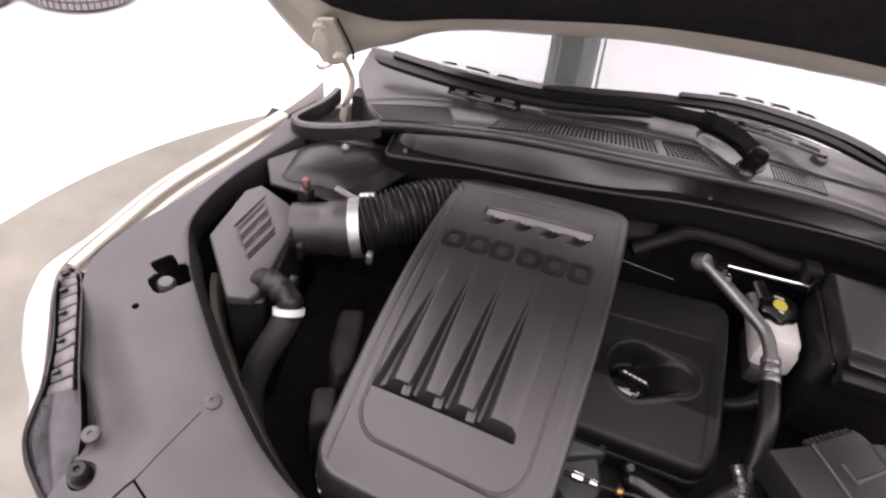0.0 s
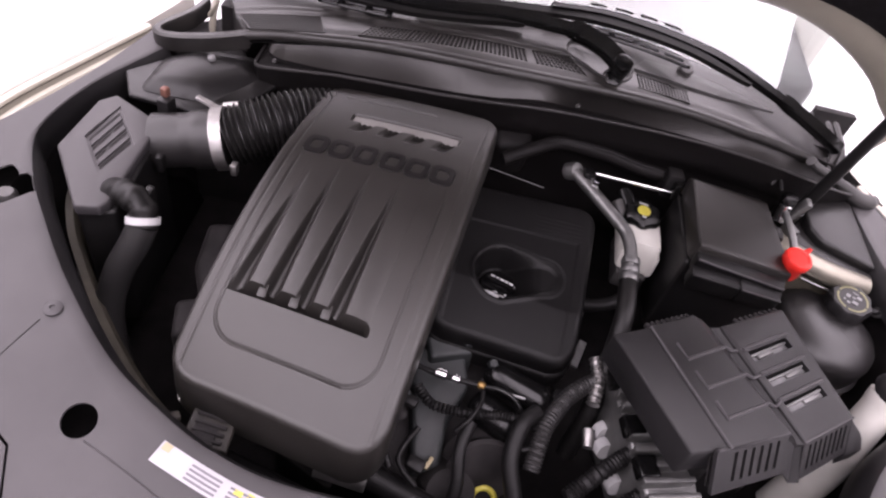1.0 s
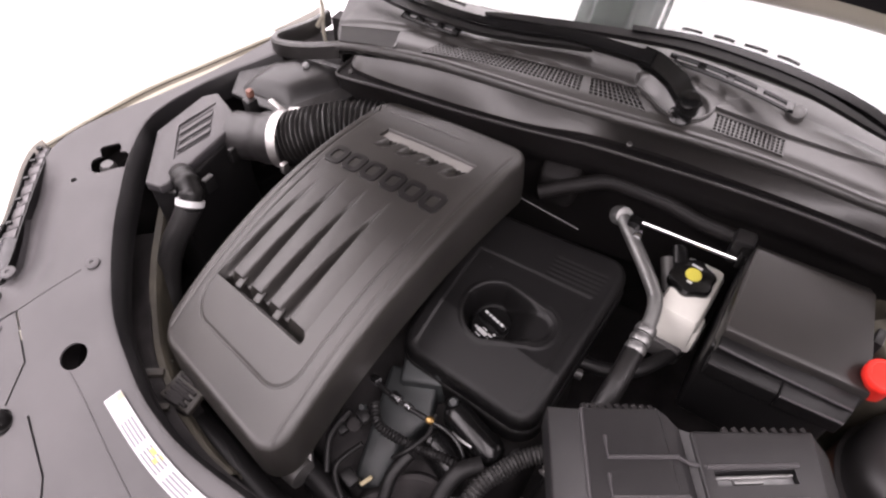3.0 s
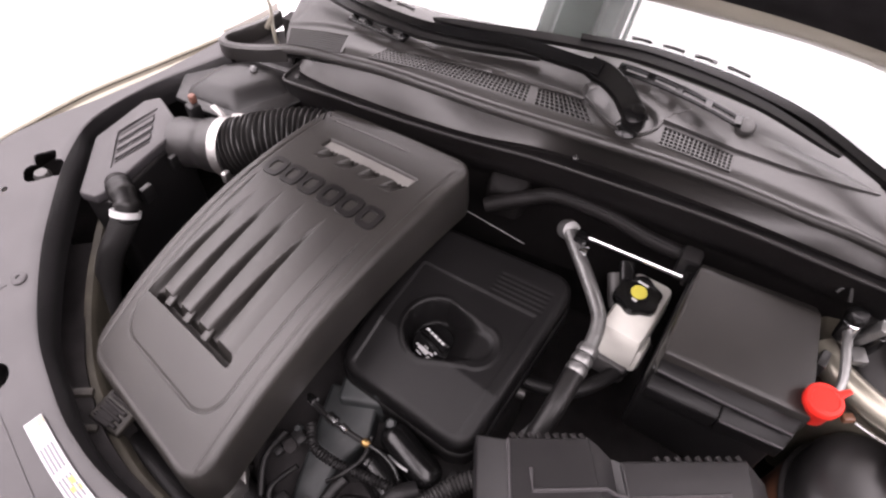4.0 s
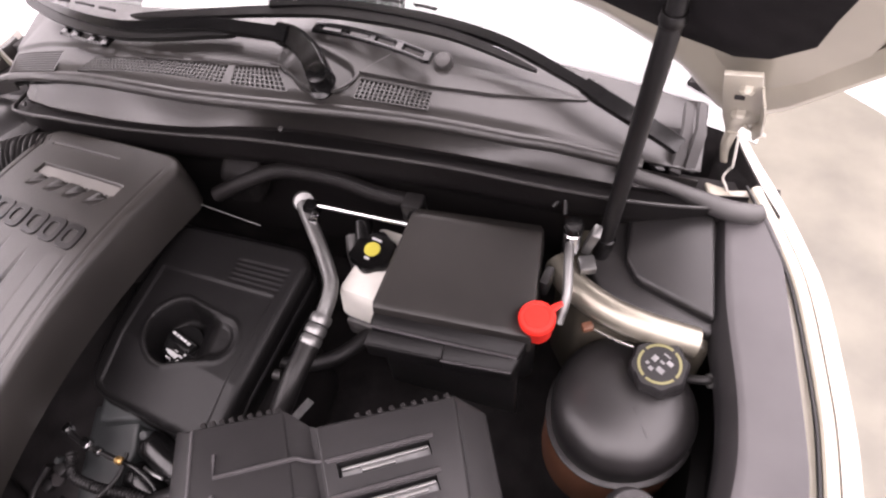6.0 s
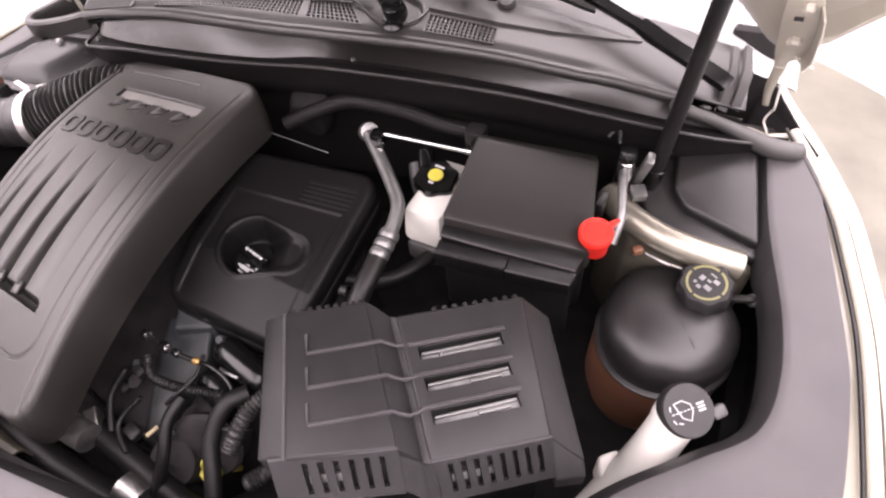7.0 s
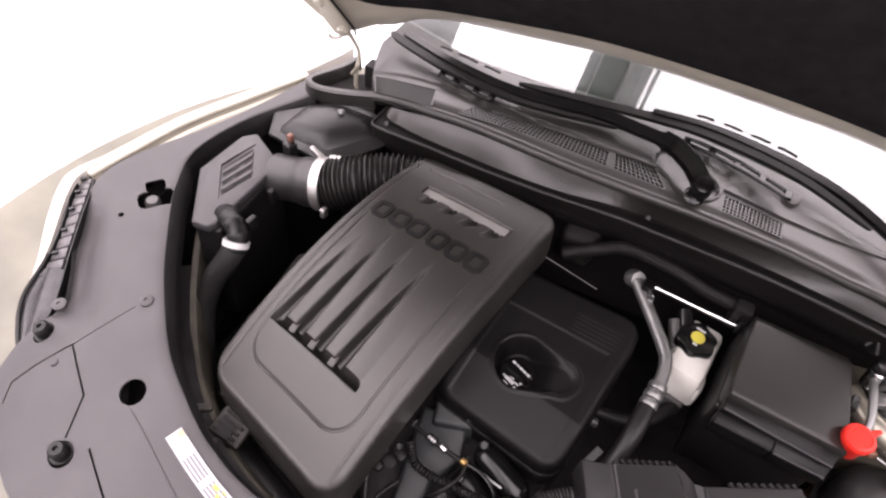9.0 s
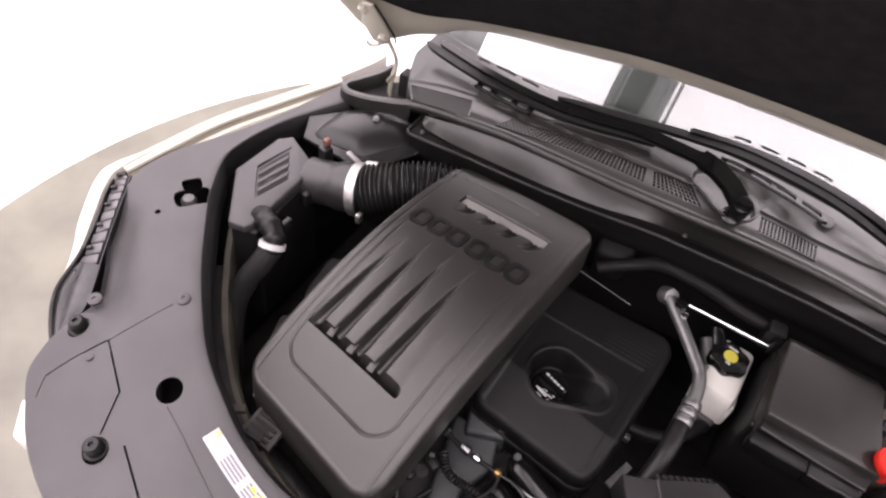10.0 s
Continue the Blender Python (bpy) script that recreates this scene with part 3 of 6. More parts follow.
# bonnet, opened: rear edge arched, hinged beside the cowl
hood_x = [-0.80, -0.73, -0.705, -0.685, -0.665, -0.64, -0.605, -0.56, -0.52, -0.47, -0.42, -0.27, -0.12, 0.0, 0.15, 0.27, 0.38, 0.44, 0.5, 0.56, 0.605, 0.645, 0.68, 0.70, 0.74]
hood_z = spline(hood_x, [1.50, 1.29, 1.205, 1.15, 1.112, 1.098, 1.112, 1.138, 1.154, 1.183, 1.200, 1.227, 1.25, 1.258, 1.262, 1.262, 1.25, 1.233, 1.205, 1.168, 1.128, 1.108, 1.15, 1.21, 1.33])
liner_z = spline([-0.66, -0.62, -0.56, -0.5, -0.42, -0.27, -0.12, 0.0, 0.27, 0.38, 0.44, 0.5, 0.56, 0.60, 0.64], [1.34, 1.27, 1.228, 1.222, 1.238, 1.27, 1.295, 1.305, 1.306, 1.295, 1.283, 1.266, 1.26, 1.28, 1.34])
HOOD_ANGLE = radians(54)
up = V((0, -math.cos(HOOD_ANGLE), math.sin(HOOD_ANGLE)))
out = V((0, math.sin(HOOD_ANGLE), math.cos(HOOD_ANGLE)))


def hood_at(x, d, lift):
    z = hood_z(x)
    y = -(z - 1.1) / math.tan(HOOD_ANGLE) * step(0.58, 0.64, abs(x))
    return V((x, y, z)) + up * d + out * lift


rows = []
for i in range(73):
    x = -0.80 + 1.54 * i / 72
    rows.append([hood_at(x, d, l) for d, l in ((0.12, 0.0), (0.062, -0.013), (0.034, -0.012), (0.012, -0.008), (0.003, -0.003), (0.0, 0.004), (0.004, 0.02), (0.1, 0.05), (0.4, 0.09), (0.8, 0.10), (1.0, 0.06), (1.02, 0.0))])
hood = part("bonnet", strip(rows, 0.002), INNER, car, "champagne underside of the raised bonnet")
rows = []
for i in range(73):
    x = -0.74 + 1.44 * i / 72
    rows.append([hood_at(x, 0.0, 0) + up * d + out * l for d, l in ((0.10, -0.002), (0.5, 0.02), (1.0, 0.04))])
part("inner_skin", strip(rows, 0.002), INNER, hood)
rows = []
for i in range(61):
    x = -0.66 + 1.30 * i / 60
    b0 = hood_at(x, 0, 0)
    d0 = max((liner_z(x) - hood_z(x)) / math.sin(HOOD_ANGLE), 0.02) + 0.02
    if abs(x) > 0.6:
        d0 = max(d0, 0.1)
    rows.append([b0 + up * (d0 + d) + out * l for d, l in ((0, -0.004), (0.003, -0.019), (0.012, -0.023), (0.06, -0.022), (0.25, -0.023), (0.45, -0.021), (0.8, -0.02), (0.82, 0.0))])
part("liner", strip(rows, 0.004), LINER, hood, "black felt bonnet liner")
part("liner_seam", sweep([(0.521, -0.236, 1.438), (0.516, -0.262, 1.474), (0.512, -0.283, 1.503), (0.500, -0.345, 1.588)], 0.0035, 8), HOSE, hood, "grey seam across the liner")
plate = [(0.592, -0.151, 1.267), (0.625, -0.155, 1.272), (0.641, -0.116, 1.218), (0.657, -0.064, 1.146), (0.655, -0.043, 1.118), (0.645, -0.03, 1.1), (0.649, -0.010, 1.072), (0.636, -0.006, 1.066), (0.630, -0.024, 1.092), (0.617, -0.058, 1.139), (0.602, -0.11, 1.21)]
arm = part("hinge", loft(plate, [(x, y + 0.004, z + 0.003) for x, y, z in plate], 0.001), INNER, hood, "champagne painted bonnet hinge plate")
part("flange", strip([[V(p), V(p) + V((0.005, -0.014, -0.010))] for p in ((0.633, -0.136, 1.246), (0.641, -0.116, 1.218), (0.657, -0.064, 1.146), (0.655, -0.043, 1.118))], 0.002), INNER, hood)
# A solid dark block gives the look of a shaded slot.
part("slot", block((0.618, -0.1165, 1.216), (0.010, 0.004, 0.005), 0.001, (-36, 0, 0)), DARK, arm)
part("bolt", lathe([(0.009, 0), (0.009, 0.006), (0.006, 0.009), (0, 0.009)], (0.630, -0.080, 1.168), (0, -0.81, -0.59), 6), INNER, arm)
part("bolt", lathe([(0.007, 0), (0.007, 0.005), (0.004, 0.008), (0, 0.008)], (0.619, -0.135, 1.244), (0, -0.81, -0.59), 6), INNER, arm)
part("hinge_arm", sweep([(0.640, -0.018, 1.084), (0.641, -0.008, 1.066), (0.643, 0.006, 1.040), (0.648, 0.030, 1.005), (0.656, 0.05, 0.965)], lambda s, d: 0.008 - 0.003 * s, 12, 6, flat=0.35), INNER, hood)
part("hook", sweep([(0.647, -0.049, 1.121), (0.658, -0.042, 1.110), (0.667, -0.038, 1.103), (0.674, -0.037, 1.101)], 0.004, 8, flat=0.5), INNER, hood)
part("spring_wire", sweep([(0.658, 0.028, 1.045), (0.664, 0.030, 0.996), (0.667, 0.034, 0.972), (0.667, 0.046, 0.957), (0.662, 0.043, 0.940), (0.671, 0.040, 0.923), (0.678, 0.036, 0.903)], 0.0018, 8), NYLON, hood, "pale bent spring wire")

# hinge at the passenger side: pressed plate under the bonnet, curved arm into the well
arm = part("hinge", sweep([(-0.607, -0.038, 1.125), (-0.598, -0.028, 1.100), (-0.592, -0.020, 1.076), (-0.594, -0.016, 1.05), (-0.603, -0.010, 1.02), (-0.612, 0.0, 0.98), (-0.615, 0.01, 0.94)], lambda s, d: 0.012 - 0.003 * math.sin(math.pi * s), 12, 6, flat=0.4), INNER, hood, "champagne painted bonnet hinge")
part("hinge_plate", hull([(-0.628, -0.098, 1.216), (-0.600, -0.104, 1.224), (-0.590, -0.054, 1.152), (-0.596, -0.040, 1.122), (-0.618, -0.034, 1.108), (-0.645, -0.026, 1.104), (-0.654, -0.056, 1.152)], 0.006, 0.003), INNER, hood)
part("seam", sweep([(-0.594, -0.108, 1.224), (-0.586, -0.076, 1.178), (-0.583, -0.050, 1.142), (-0.586, -0.038, 1.122)], 0.0022, 6), DARK, hood)
for p in ((-0.628, -0.090, 1.200), (-0.606, -0.050, 1.132)):
    part("bolt", lathe([(0.011, -0.004), (0.011, 0.006), (0.007, 0.009), (0, 0.009)], p, (0, -0.85, -0.4), 6), INNER, arm)
part("hook", sweep([(-0.628, -0.024, 1.096), (-0.641, -0.028, 1.089), (-0.650, -0.032, 1.090), (-0.654, -0.034, 1.097)], 0.006, 8, flat=0.5), INNER, hood)
part("tab", hull([(-0.609, -0.026, 1.022), (-0.590, -0.024, 1.050), (-0.588, -0.020, 1.046), (-0.604, -0.02, 1.016)], 0.006, 0.002), INNER, hood)

# ---- cowl ----
def deck(x, y):
    return 1.119 - 0.012 * x - 0.308 * x * x + 0.054 * y


cowl = thing("cowl_panel", "dark grey plastic cowl panel with mesh grilles below the windscreen", "cowl panel")
cx = [-0.55, -0.5, -0.45, -0.4, -0.35, -0.3, -0.2, -0.1, 0.0, 0.1, 0.2, 0.3, 0.43, 0.5, 0.6, 0.72]
seal_y = spline(cx, [-0.105, -0.12, -0.136, -0.15, -0.159, -0.165, -0.165, -0.162, -0.157, -0.152, -0.145, -0.136, -0.123, -0.106, -0.068, -0.014])
seal_z = spline(cx, [0.985, 1.0, 1.016, 1.032, 1.044, 1.051, 1.056, 1.062, 1.070, 1.071, 1.068, 1.060, 1.040, 1.020, 0.985, 0.95])
shelf_y = spline(cx, [-0.09, -0.105, -0.121, -0.135, -0.143, -0.148, -0.148, -0.143, -0.136, -0.128, -0.121, -0.112, -0.10, -0.085, -0.052, -0.004])
shelf_z = spline(cx, [1.005, 1.015, 1.027, 1.036, 1.043, 1.049, 1.053, 1.058, 1.072, 1.073, 1.066, 1.056, 1.038, 1.02, 0.988, 0.953])
ridge_y = spline([-0.72, -0.58, -0.47, -0.39, -0.3, -0.2, -0.1, 0, 0.08, 0.18, 0.27, 0.34, 0.42, 0.5, 0.6, 0.72], [-0.03, -0.068, -0.078, -0.092, -0.103, -0.118, -0.127, -0.124, -0.115, -0.099, -0.083, -0.072, -0.058, -0.046, -0.024, 0.01])
ws_y = spline([-0.7, -0.6, -0.5, -0.4, -0.3, 0.0, 0.3, 0.7], [0.26, 0.205, 0.145, 0.096, 0.070, 0.065, 0.08, 0.14])


def ridge_z(x):
    return max(deck(x, -0.1) - 0.006, shelf_z(x) + 0.012)


def ws_z(x):
    return deck(x, ws_y(x)) + 0.010


def deck_relief(x, y):
    """Height of the deck over its plain curve: the step behind the grilles and the dish round the wiper pivot."""
    h = 0.004 * step(0.066, 0.071, y - ridge_y(x)) * step(0.06, 0.03, x)
    ax, ay, bx, by = 0.052, -0.030, 0.104, -0.050
    t = min(max(((x - ax) * (bx - ax) + (y - ay) * (by - ay)) / ((bx - ax) ** 2 + (by - ay) ** 2), 0.0), 1.0)
    d = math.hypot(x - ax - t * (bx - ax), y - ay - t * (by - ay))
    return h - 0.009 * step(0.034, 0.029, d) * step(0.02, -0.012, y)


def turned(line_y, line_z, at, r):
    """A line along the cowl that turns back round a corner of radius r where x falls below at."""
    def place(x):
        if x >= at:
            return V((x, line_y(x), line_z(x)))
        d = at - x
        a = min(d / r, math.pi / 2)
        return V((at - r * math.sin(a), line_y(at) + r * (1 - math.cos(a)) + max(0.0, d - r * math.pi / 2), line_z(at)))
    return place


rim_line = lambda x: V((x, ridge_y(x), ridge_z(x)))
shelf_top = turned(lambda x: ridge_y(x) + 0.005, lambda x: ridge_z(x) - 0.012, -0.455, 0.030)
# past the middle the face stands upright
shelf_foot = turned(lambda x: shelf_y(x) + 0.024 * step(-0.03, 0.06, x) + 0.013 * step(-0.2, -0.34, x), lambda x: shelf_z(x) - 0.021 * step(-0.03, 0.06, x) - 0.011 * step(-0.2, -0.34, x), -0.450, 0.034)
lip_line = turned(seal_y, seal_z, -0.482, 0.014)
stations = [*np.linspace(-0.61, 0.0, 80), *np.linspace(0.004, 0.17, 60), *np.linspace(0.18, 0.622, 46)]
rows, rim_rows = [], []
for x in stations:
    r, w = rim_line(x), V((x, ws_y(x), ws_z(x)))
    if -0.53 < x < 0.545:
        rim_rows.append([r + V((0, dy, dz)) for dy, dz in ((0.012, 0.0005), (0.0105, 0.003), (0.006, 0.004), (0.001, 0.003), (-0.003, -0.001), (-0.0045, -0.006), (-0.003, -0.0105), (0.001, -0.012), (0.010, -0.012))])
    row = []
    # towards the hinge well the deck runs back in a curved end
    pinch = lambda t: -0.5 + (x + 0.5) * (0.27 + 0.76 * min(t / 0.6, 1.0) ** 0.7) if x < -0.5 else x
    for k in range(46):
        t = 0.72 * k / 45
        q = (r + V((0, 0.0105, 0.0))).lerp(w, t)
        blend = 0.6 * step(0.0, 0.12, t)
        xx = pinch(t)
        row.append(V((xx, q.y, (ridge_z(xx) + (q.z - r.z) + 0.001) * (1 - blend) + deck(xx, q.y) * blend + deck_relief(xx, q.y))))
    row += [V((pinch(1), w.y - 0.012, w.z - 0.004)), V((pinch(1), w.y + 0.012, w.z - 0.012))]
    rows.append(row)
tray = part("tray", strip(rows, 0.003), COWL, cowl)
part("end_wall", strip([[p + V((0.001, 0, -0.001)), p + V((-0.003, 0, -0.006)), p + V((-0.002, 0, -0.05))] for p in rows[0]], 0.003), COWL, cowl)
part("front_rim", strip(rim_rows, 0.0015), COWL, cowl, "rounded front rim of the cowl")
ways = [*np.linspace(-0.56, -0.43, 30), *np.linspace(-0.42, 0.622, 80)]
part("shelf", strip([[shelf_top(x).lerp(shelf_foot(x), t) + V((0, 0.0018, -0.001)) * math.sin(math.pi * t) for t in np.linspace(0, 1, 9)] for x in ways], 0.003), COWL, cowl, "smooth concave face below the rim")
ways = [*np.linspace(-0.56, -0.43, 30), *np.linspace(-0.42, 0.70, 80)]
rows = []
for x in ways:
    g, q = shelf_foot(x), lip_line(x)
    away = (q - g) * V((1, 1, 0))
    away = away.normalized() if away.length > 1e-5 else V((0, -1, 0))
    rows.append([g + V((0, 0, 0.001)), g + V((0, 0, -0.005)) + away * 0.001, g.lerp(q, 0.5) + V((0, 0, -0.005)), q + V((0, 0, -0.0035)) - away * 0.002])
part("trough", strip(rows, 0.002), SEAL, cowl, "narrow ledge below the cowl face")
part("seal_lip", sweep([lip_line(x) for x in ways], 0.0023, 8, 1), LIP, cowl, "thin rubber lip along the cowl")
rows = []
for x in ways:
    q = lip_line(x)
    d = shelf_foot(x) - q
    back = (d * V((1, 1, 0))).normalized() if d.length > 1e-5 else V((0, 1, 0))
    rows.append([q + V((0, 0, -0.001)), q + back * 0.001 + V((0, 0, -0.006)), q + back * 0.005 + V((0, 0, -0.016)), q + back * 0.008 + V((0, 0, -0.034)), q + back * 0.012 + V((0, 0, -0.052)), q + back * 0.024 + V((0, 0, -0.068)), q + back * 0.034 + V((0, 0, -0.09)), q + back * 0.036 + V((0, 0, -0.25))])
part("plenum_face", strip(rows, 0.003), SEAL, cowl)


def flat_bar(bm, points, half):
    """A thin flat-topped bar through points on the deck."""
    rings = []
    for k, p in enumerate(points):
        along = (points[min(k + 1, len(points) - 1)] - points[max(k - 1, 0)]).normalized()
        side = along.cross(V((0, 0, 1))).normalized() * half
        rings.append([bm.verts.new(p + o) for o in (side, -side, -side * 0.8 + V((0, 0, -0.003)), side * 0.8 + V((0, 0, -0.003)))])
    for a, b in zip(rings, rings[1:]):
        for k in range(4):
            bm.faces.new((a[k], a[(k + 1) % 4], b[(k + 1) % 4], b[k]))


def grille(back_l, front_l, front_r, back_r, across, along, label, half=0.0011):
    """One grille between four corners: the cutter for its opening, the bars and a near-black sheet for the shade below.
    """
    corners = [back_l, front_l, front_r, back_r]
    def place(u, v, up):
        x = (back_l[0] * (1 - u) + back_r[0] * u) * (1 - v) + (front_l[0] * (1 - u) + front_r[0] * u) * v
        y = (back_l[1] * (1 - u) + back_r[1] * u) * (1 - v) + (front_l[1] * (1 - u) + front_r[1] * u) * v
        return V((x, y, deck(x, y) + up))
    hole = bmesh.new()
    top = [hole.verts.new((x, y, deck(x, y) + 0.02)) for x, y in corners]
    low = [hole.verts.new((x, y, deck(x, y) - 0.03)) for x, y in corners]
    hole.faces.new(top)
    hole.faces.new(low[::-1])
    for k in range(4):
        hole.faces.new((top[k], low[k], low[(k + 1) % 4], top[(k + 1) % 4]))
    bmesh.ops.recalc_face_normals(hole, faces=hole.faces)
    bars = bmesh.new()
    for k in range(across + 1):
        flat_bar(bars, [place(k / across, v, -0.0012) for v in (0, 0.5, 1)], half)
    for k in range(along + 1):
        flat_bar(bars, [place(u, k / along, -0.0014) for u in np.linspace(0, 1, 9)], half)
    part("grille", bars, COWL, cowl, label)
    # This black sheet stands in for the shade under the openings.
    part("grille_shade", strip([[place(u, v, -0.022) for v in (-0.2, 1.2)] for u in np.linspace(-0.03, 1.03, 8)], 0.002), VOID, cowl)
    return hole


mesh = "mesh grille of small square holes"
cut(tray, [grille((-0.556, -0.014), (-0.521, -0.066), (-0.388, -0.082), (-0.405, -0.034), 1, 8, "louvred grille of narrow slats", 0.0015),
           grille((-0.312, -0.058), (-0.330, -0.086), (-0.046, -0.098), (-0.053, -0.063), 38, 5, mesh), grille((-0.042, -0.062), (-0.033, -0.098), (0.056, -0.094), (0.024, -0.054), 11, 5, mesh), grille((0.147, -0.043), (0.150, -0.080), (0.251, -0.068), (0.249, -0.036), 16, 5, mesh)], True)
part("dish_rim", sweep([(x, y, deck(x, y) + 0.001) for x, y in ((0.012, -0.046), (0.028, -0.050), (0.05, -0.064), (0.072, -0.081), (0.098, -0.088), (0.122, -0.078), (0.137, -0.056), (0.143, -0.034), (0.158, -0.010), (0.172, 0.012))], 0.0022, 8, 6), COWL, cowl)
# a facet that rises from a fold towards the windscreen and runs out to a point
fold = [(0.142, -0.036), (0.195, -0.033), (0.247, -0.029), (0.328, -0.012), (0.40, 0.012), (0.452, 0.034)]
crest = [(0.172, 0.010), (0.22, 0.019), (0.268, 0.025), (0.335, 0.032), (0.40, 0.037), (0.455, 0.038)]
part("raised_pad", strip([[V((x, y - 0.001, deck(x, y) - 0.001)), V((x, y, deck(x, y) + 0.0050)), V(((x + xx) / 2, (y + yy) / 2, deck((x + xx) / 2, (y + yy) / 2) + 0.0042)), V((xx, yy, deck(xx, yy) + 0.0030)), V((xx + 0.004, yy + 0.008, deck(xx, yy) - 0.004))] for (x, y), (xx, yy) in zip(fold, crest)], 0.002), COWL, cowl, "raised flank of the cowl panel")
part("seal_end", sweep([(0.517, -0.060, 1.030), (0.541, -0.055, 1.016), (0.58, -0.048, 1.000), (0.621, -0.042, 0.980), (0.663, -0.036, 0.959), (0.699, -0.028, 0.949), (0.716, -0.021, 0.951)], lambda s, d: 0.009 + 0.006 * step(0.3, 0.8, s) - 0.004 * step(0.93, 1.0, s), 14), HOSE, cowl, "thick rounded end of the rubber seal")
loop = path_points([(-0.519, -0.068, 1.033), (-0.561, -0.073, 1.02), (-0.611, -0.079, 1.008), (-0.652, -0.080, 1.0), (-0.678, -0.073, 0.996), (-0.686, -0.054, 0.996), (-0.668, -0.018, 0.998), (-0.651, 0.017, 1.0), (-0.640, 0.055, 1.005)], 6)
rows = []
for k, p in enumerate(loop):
    along = loop[min(k + 1, len(loop) - 1)] - loop[max(k - 1, 0)]
    side = V((-along.y, along.x, 0)).normalized()
    rows.append([p + side * w + V((0, 0, h)) for w, h in ((-0.008, -0.03), (-0.008, -0.003), (-0.005, 0.001), (0.004, 0.001), (0.008, -0.003), (0.008, -0.03))])
part("end_rim", strip(rows, 0.002), COWL, cowl, "rim round the hinge well")
part("well_floor", hull([(-0.525, -0.062, 0.97), (-0.65, -0.075, 0.965), (-0.682, -0.055, 0.965), (-0.645, 0.04, 0.965), (-0.60, 0.07, 0.97)], 0.02, 0.002), DARK, cowl)
for x, y, z in ((-0.369, -0.002, 1.083), (0.249, 0.018, 1.104)):
    part("washer_jet", lathe([(0.010, -0.016), (0.0135, -0.006), (0.0135, 0.006), (0.011, 0.010), (0, 0.011)], (x, y, z), (0, -0.5, 1), 16), HOSE, cowl, "grey washer jet")
for x, y, z in ((0.052, -0.130, 1.0735), (-0.462, -0.118, 1.018), (0.21, -0.085, 1.080)):
    part("clip", lathe([(0.004, -0.003), (0.004, 0.001), (0.0025, 0.002), (0, 0.002)], (x, y, z), (0, -0.5, 1), 12), LIP, cowl)
for x0, y0, y1 in ((0.582, -0.020, 0.075), (0.600, -0.014, 0.08)):
    part("end_fin", strip([[V((x0, y0, 1.0)), V((x0 + 0.003, y0 + 0.02, 1.028)), V((x0 + 0.006, (y0 + y1) / 2, 1.036)), V((x0 + 0.004, y1, 1.045))], [V((x0 + 0.014, y0 + 0.006, 0.99)), V((x0 + 0.016, y0 + 0.02, 1.018)), V((x0 + 0.02, (y0 + y1) / 2, 1.026)), V((x0 + 0.014, y1, 1.04))]], 0.006), HOSE, cowl, "grey rubber fin at the cowl end")

part("washer_tube", sweep([(x, y, deck(x, y) + 0.006) for x, y in ((-0.585, 0.16), (-0.53, 0.115), (-0.46, 0.06), (-0.375, 0.005))], 0.003, 8), HOSE, cowl, "thin grey washer tube")
# windscreen and dashboard
rows = []
for i in range(41):
    x = -0.70 + 1.4 * i / 40
    rows.append([V((x * (1 - 0.1 * d), ws_y(x) + 0.82 * d, ws_z(x) + 0.46 * d + 0.02 * math.sin(math.pi * min(d, 1)))) for d in (-0.04, 0.0, 0.08, 0.2, 0.4, 0.7, 1.0)])
screen = part("windscreen", strip(rows, 0.005), GLASS, car, "clear windscreen with bright reflections")
screen.visible_shadow = False
part("dashboard", hull([(-0.62, 0.22, 1.04), (0.62, 0.22, 1.04), (0.66, 0.95, 1.1), (-0.66, 0.95, 1.1)], 0.2, 0.03), BLACK, car)

# ---- wipers ----
def ribbon(points, wide, high, steps=8, bm=None):
    """A flat bar with chamfered edges along a smooth line; wide and high are half sizes or functions of the way done."""
    line = path_points(points, steps)
    bm = bm or bmesh.new()
    n, rings = len(line) - 1, []
    for i, q in enumerate(line):
        ahead = (line[min(i + 1, n)] - line[max(i - 1, 0)]).normalized()
        side = ahead.cross(V((0, -0.75, 1))).normalized()
        top = side.cross(ahead).normalized()
        w = wide(i / n) if callable(wide) else wide
        h = high
        prof = [(-w, -h), (w, -h), (w, h * 0.2), (w * 0.78, h), (-w * 0.78, h), (-w, h * 0.2)]
        rings.append([bm.verts.new(q + side * u + top * v) for u, v in prof])
    for a, b in zip(rings, rings[1:]):
        for k in range(6):
            bm.faces.new((a[k], a[(k + 1) % 6], b[(k + 1) % 6], b[k]))
    bm.faces.new(rings[0][::-1])
    bm.faces.new(rings[-1])
    return bm


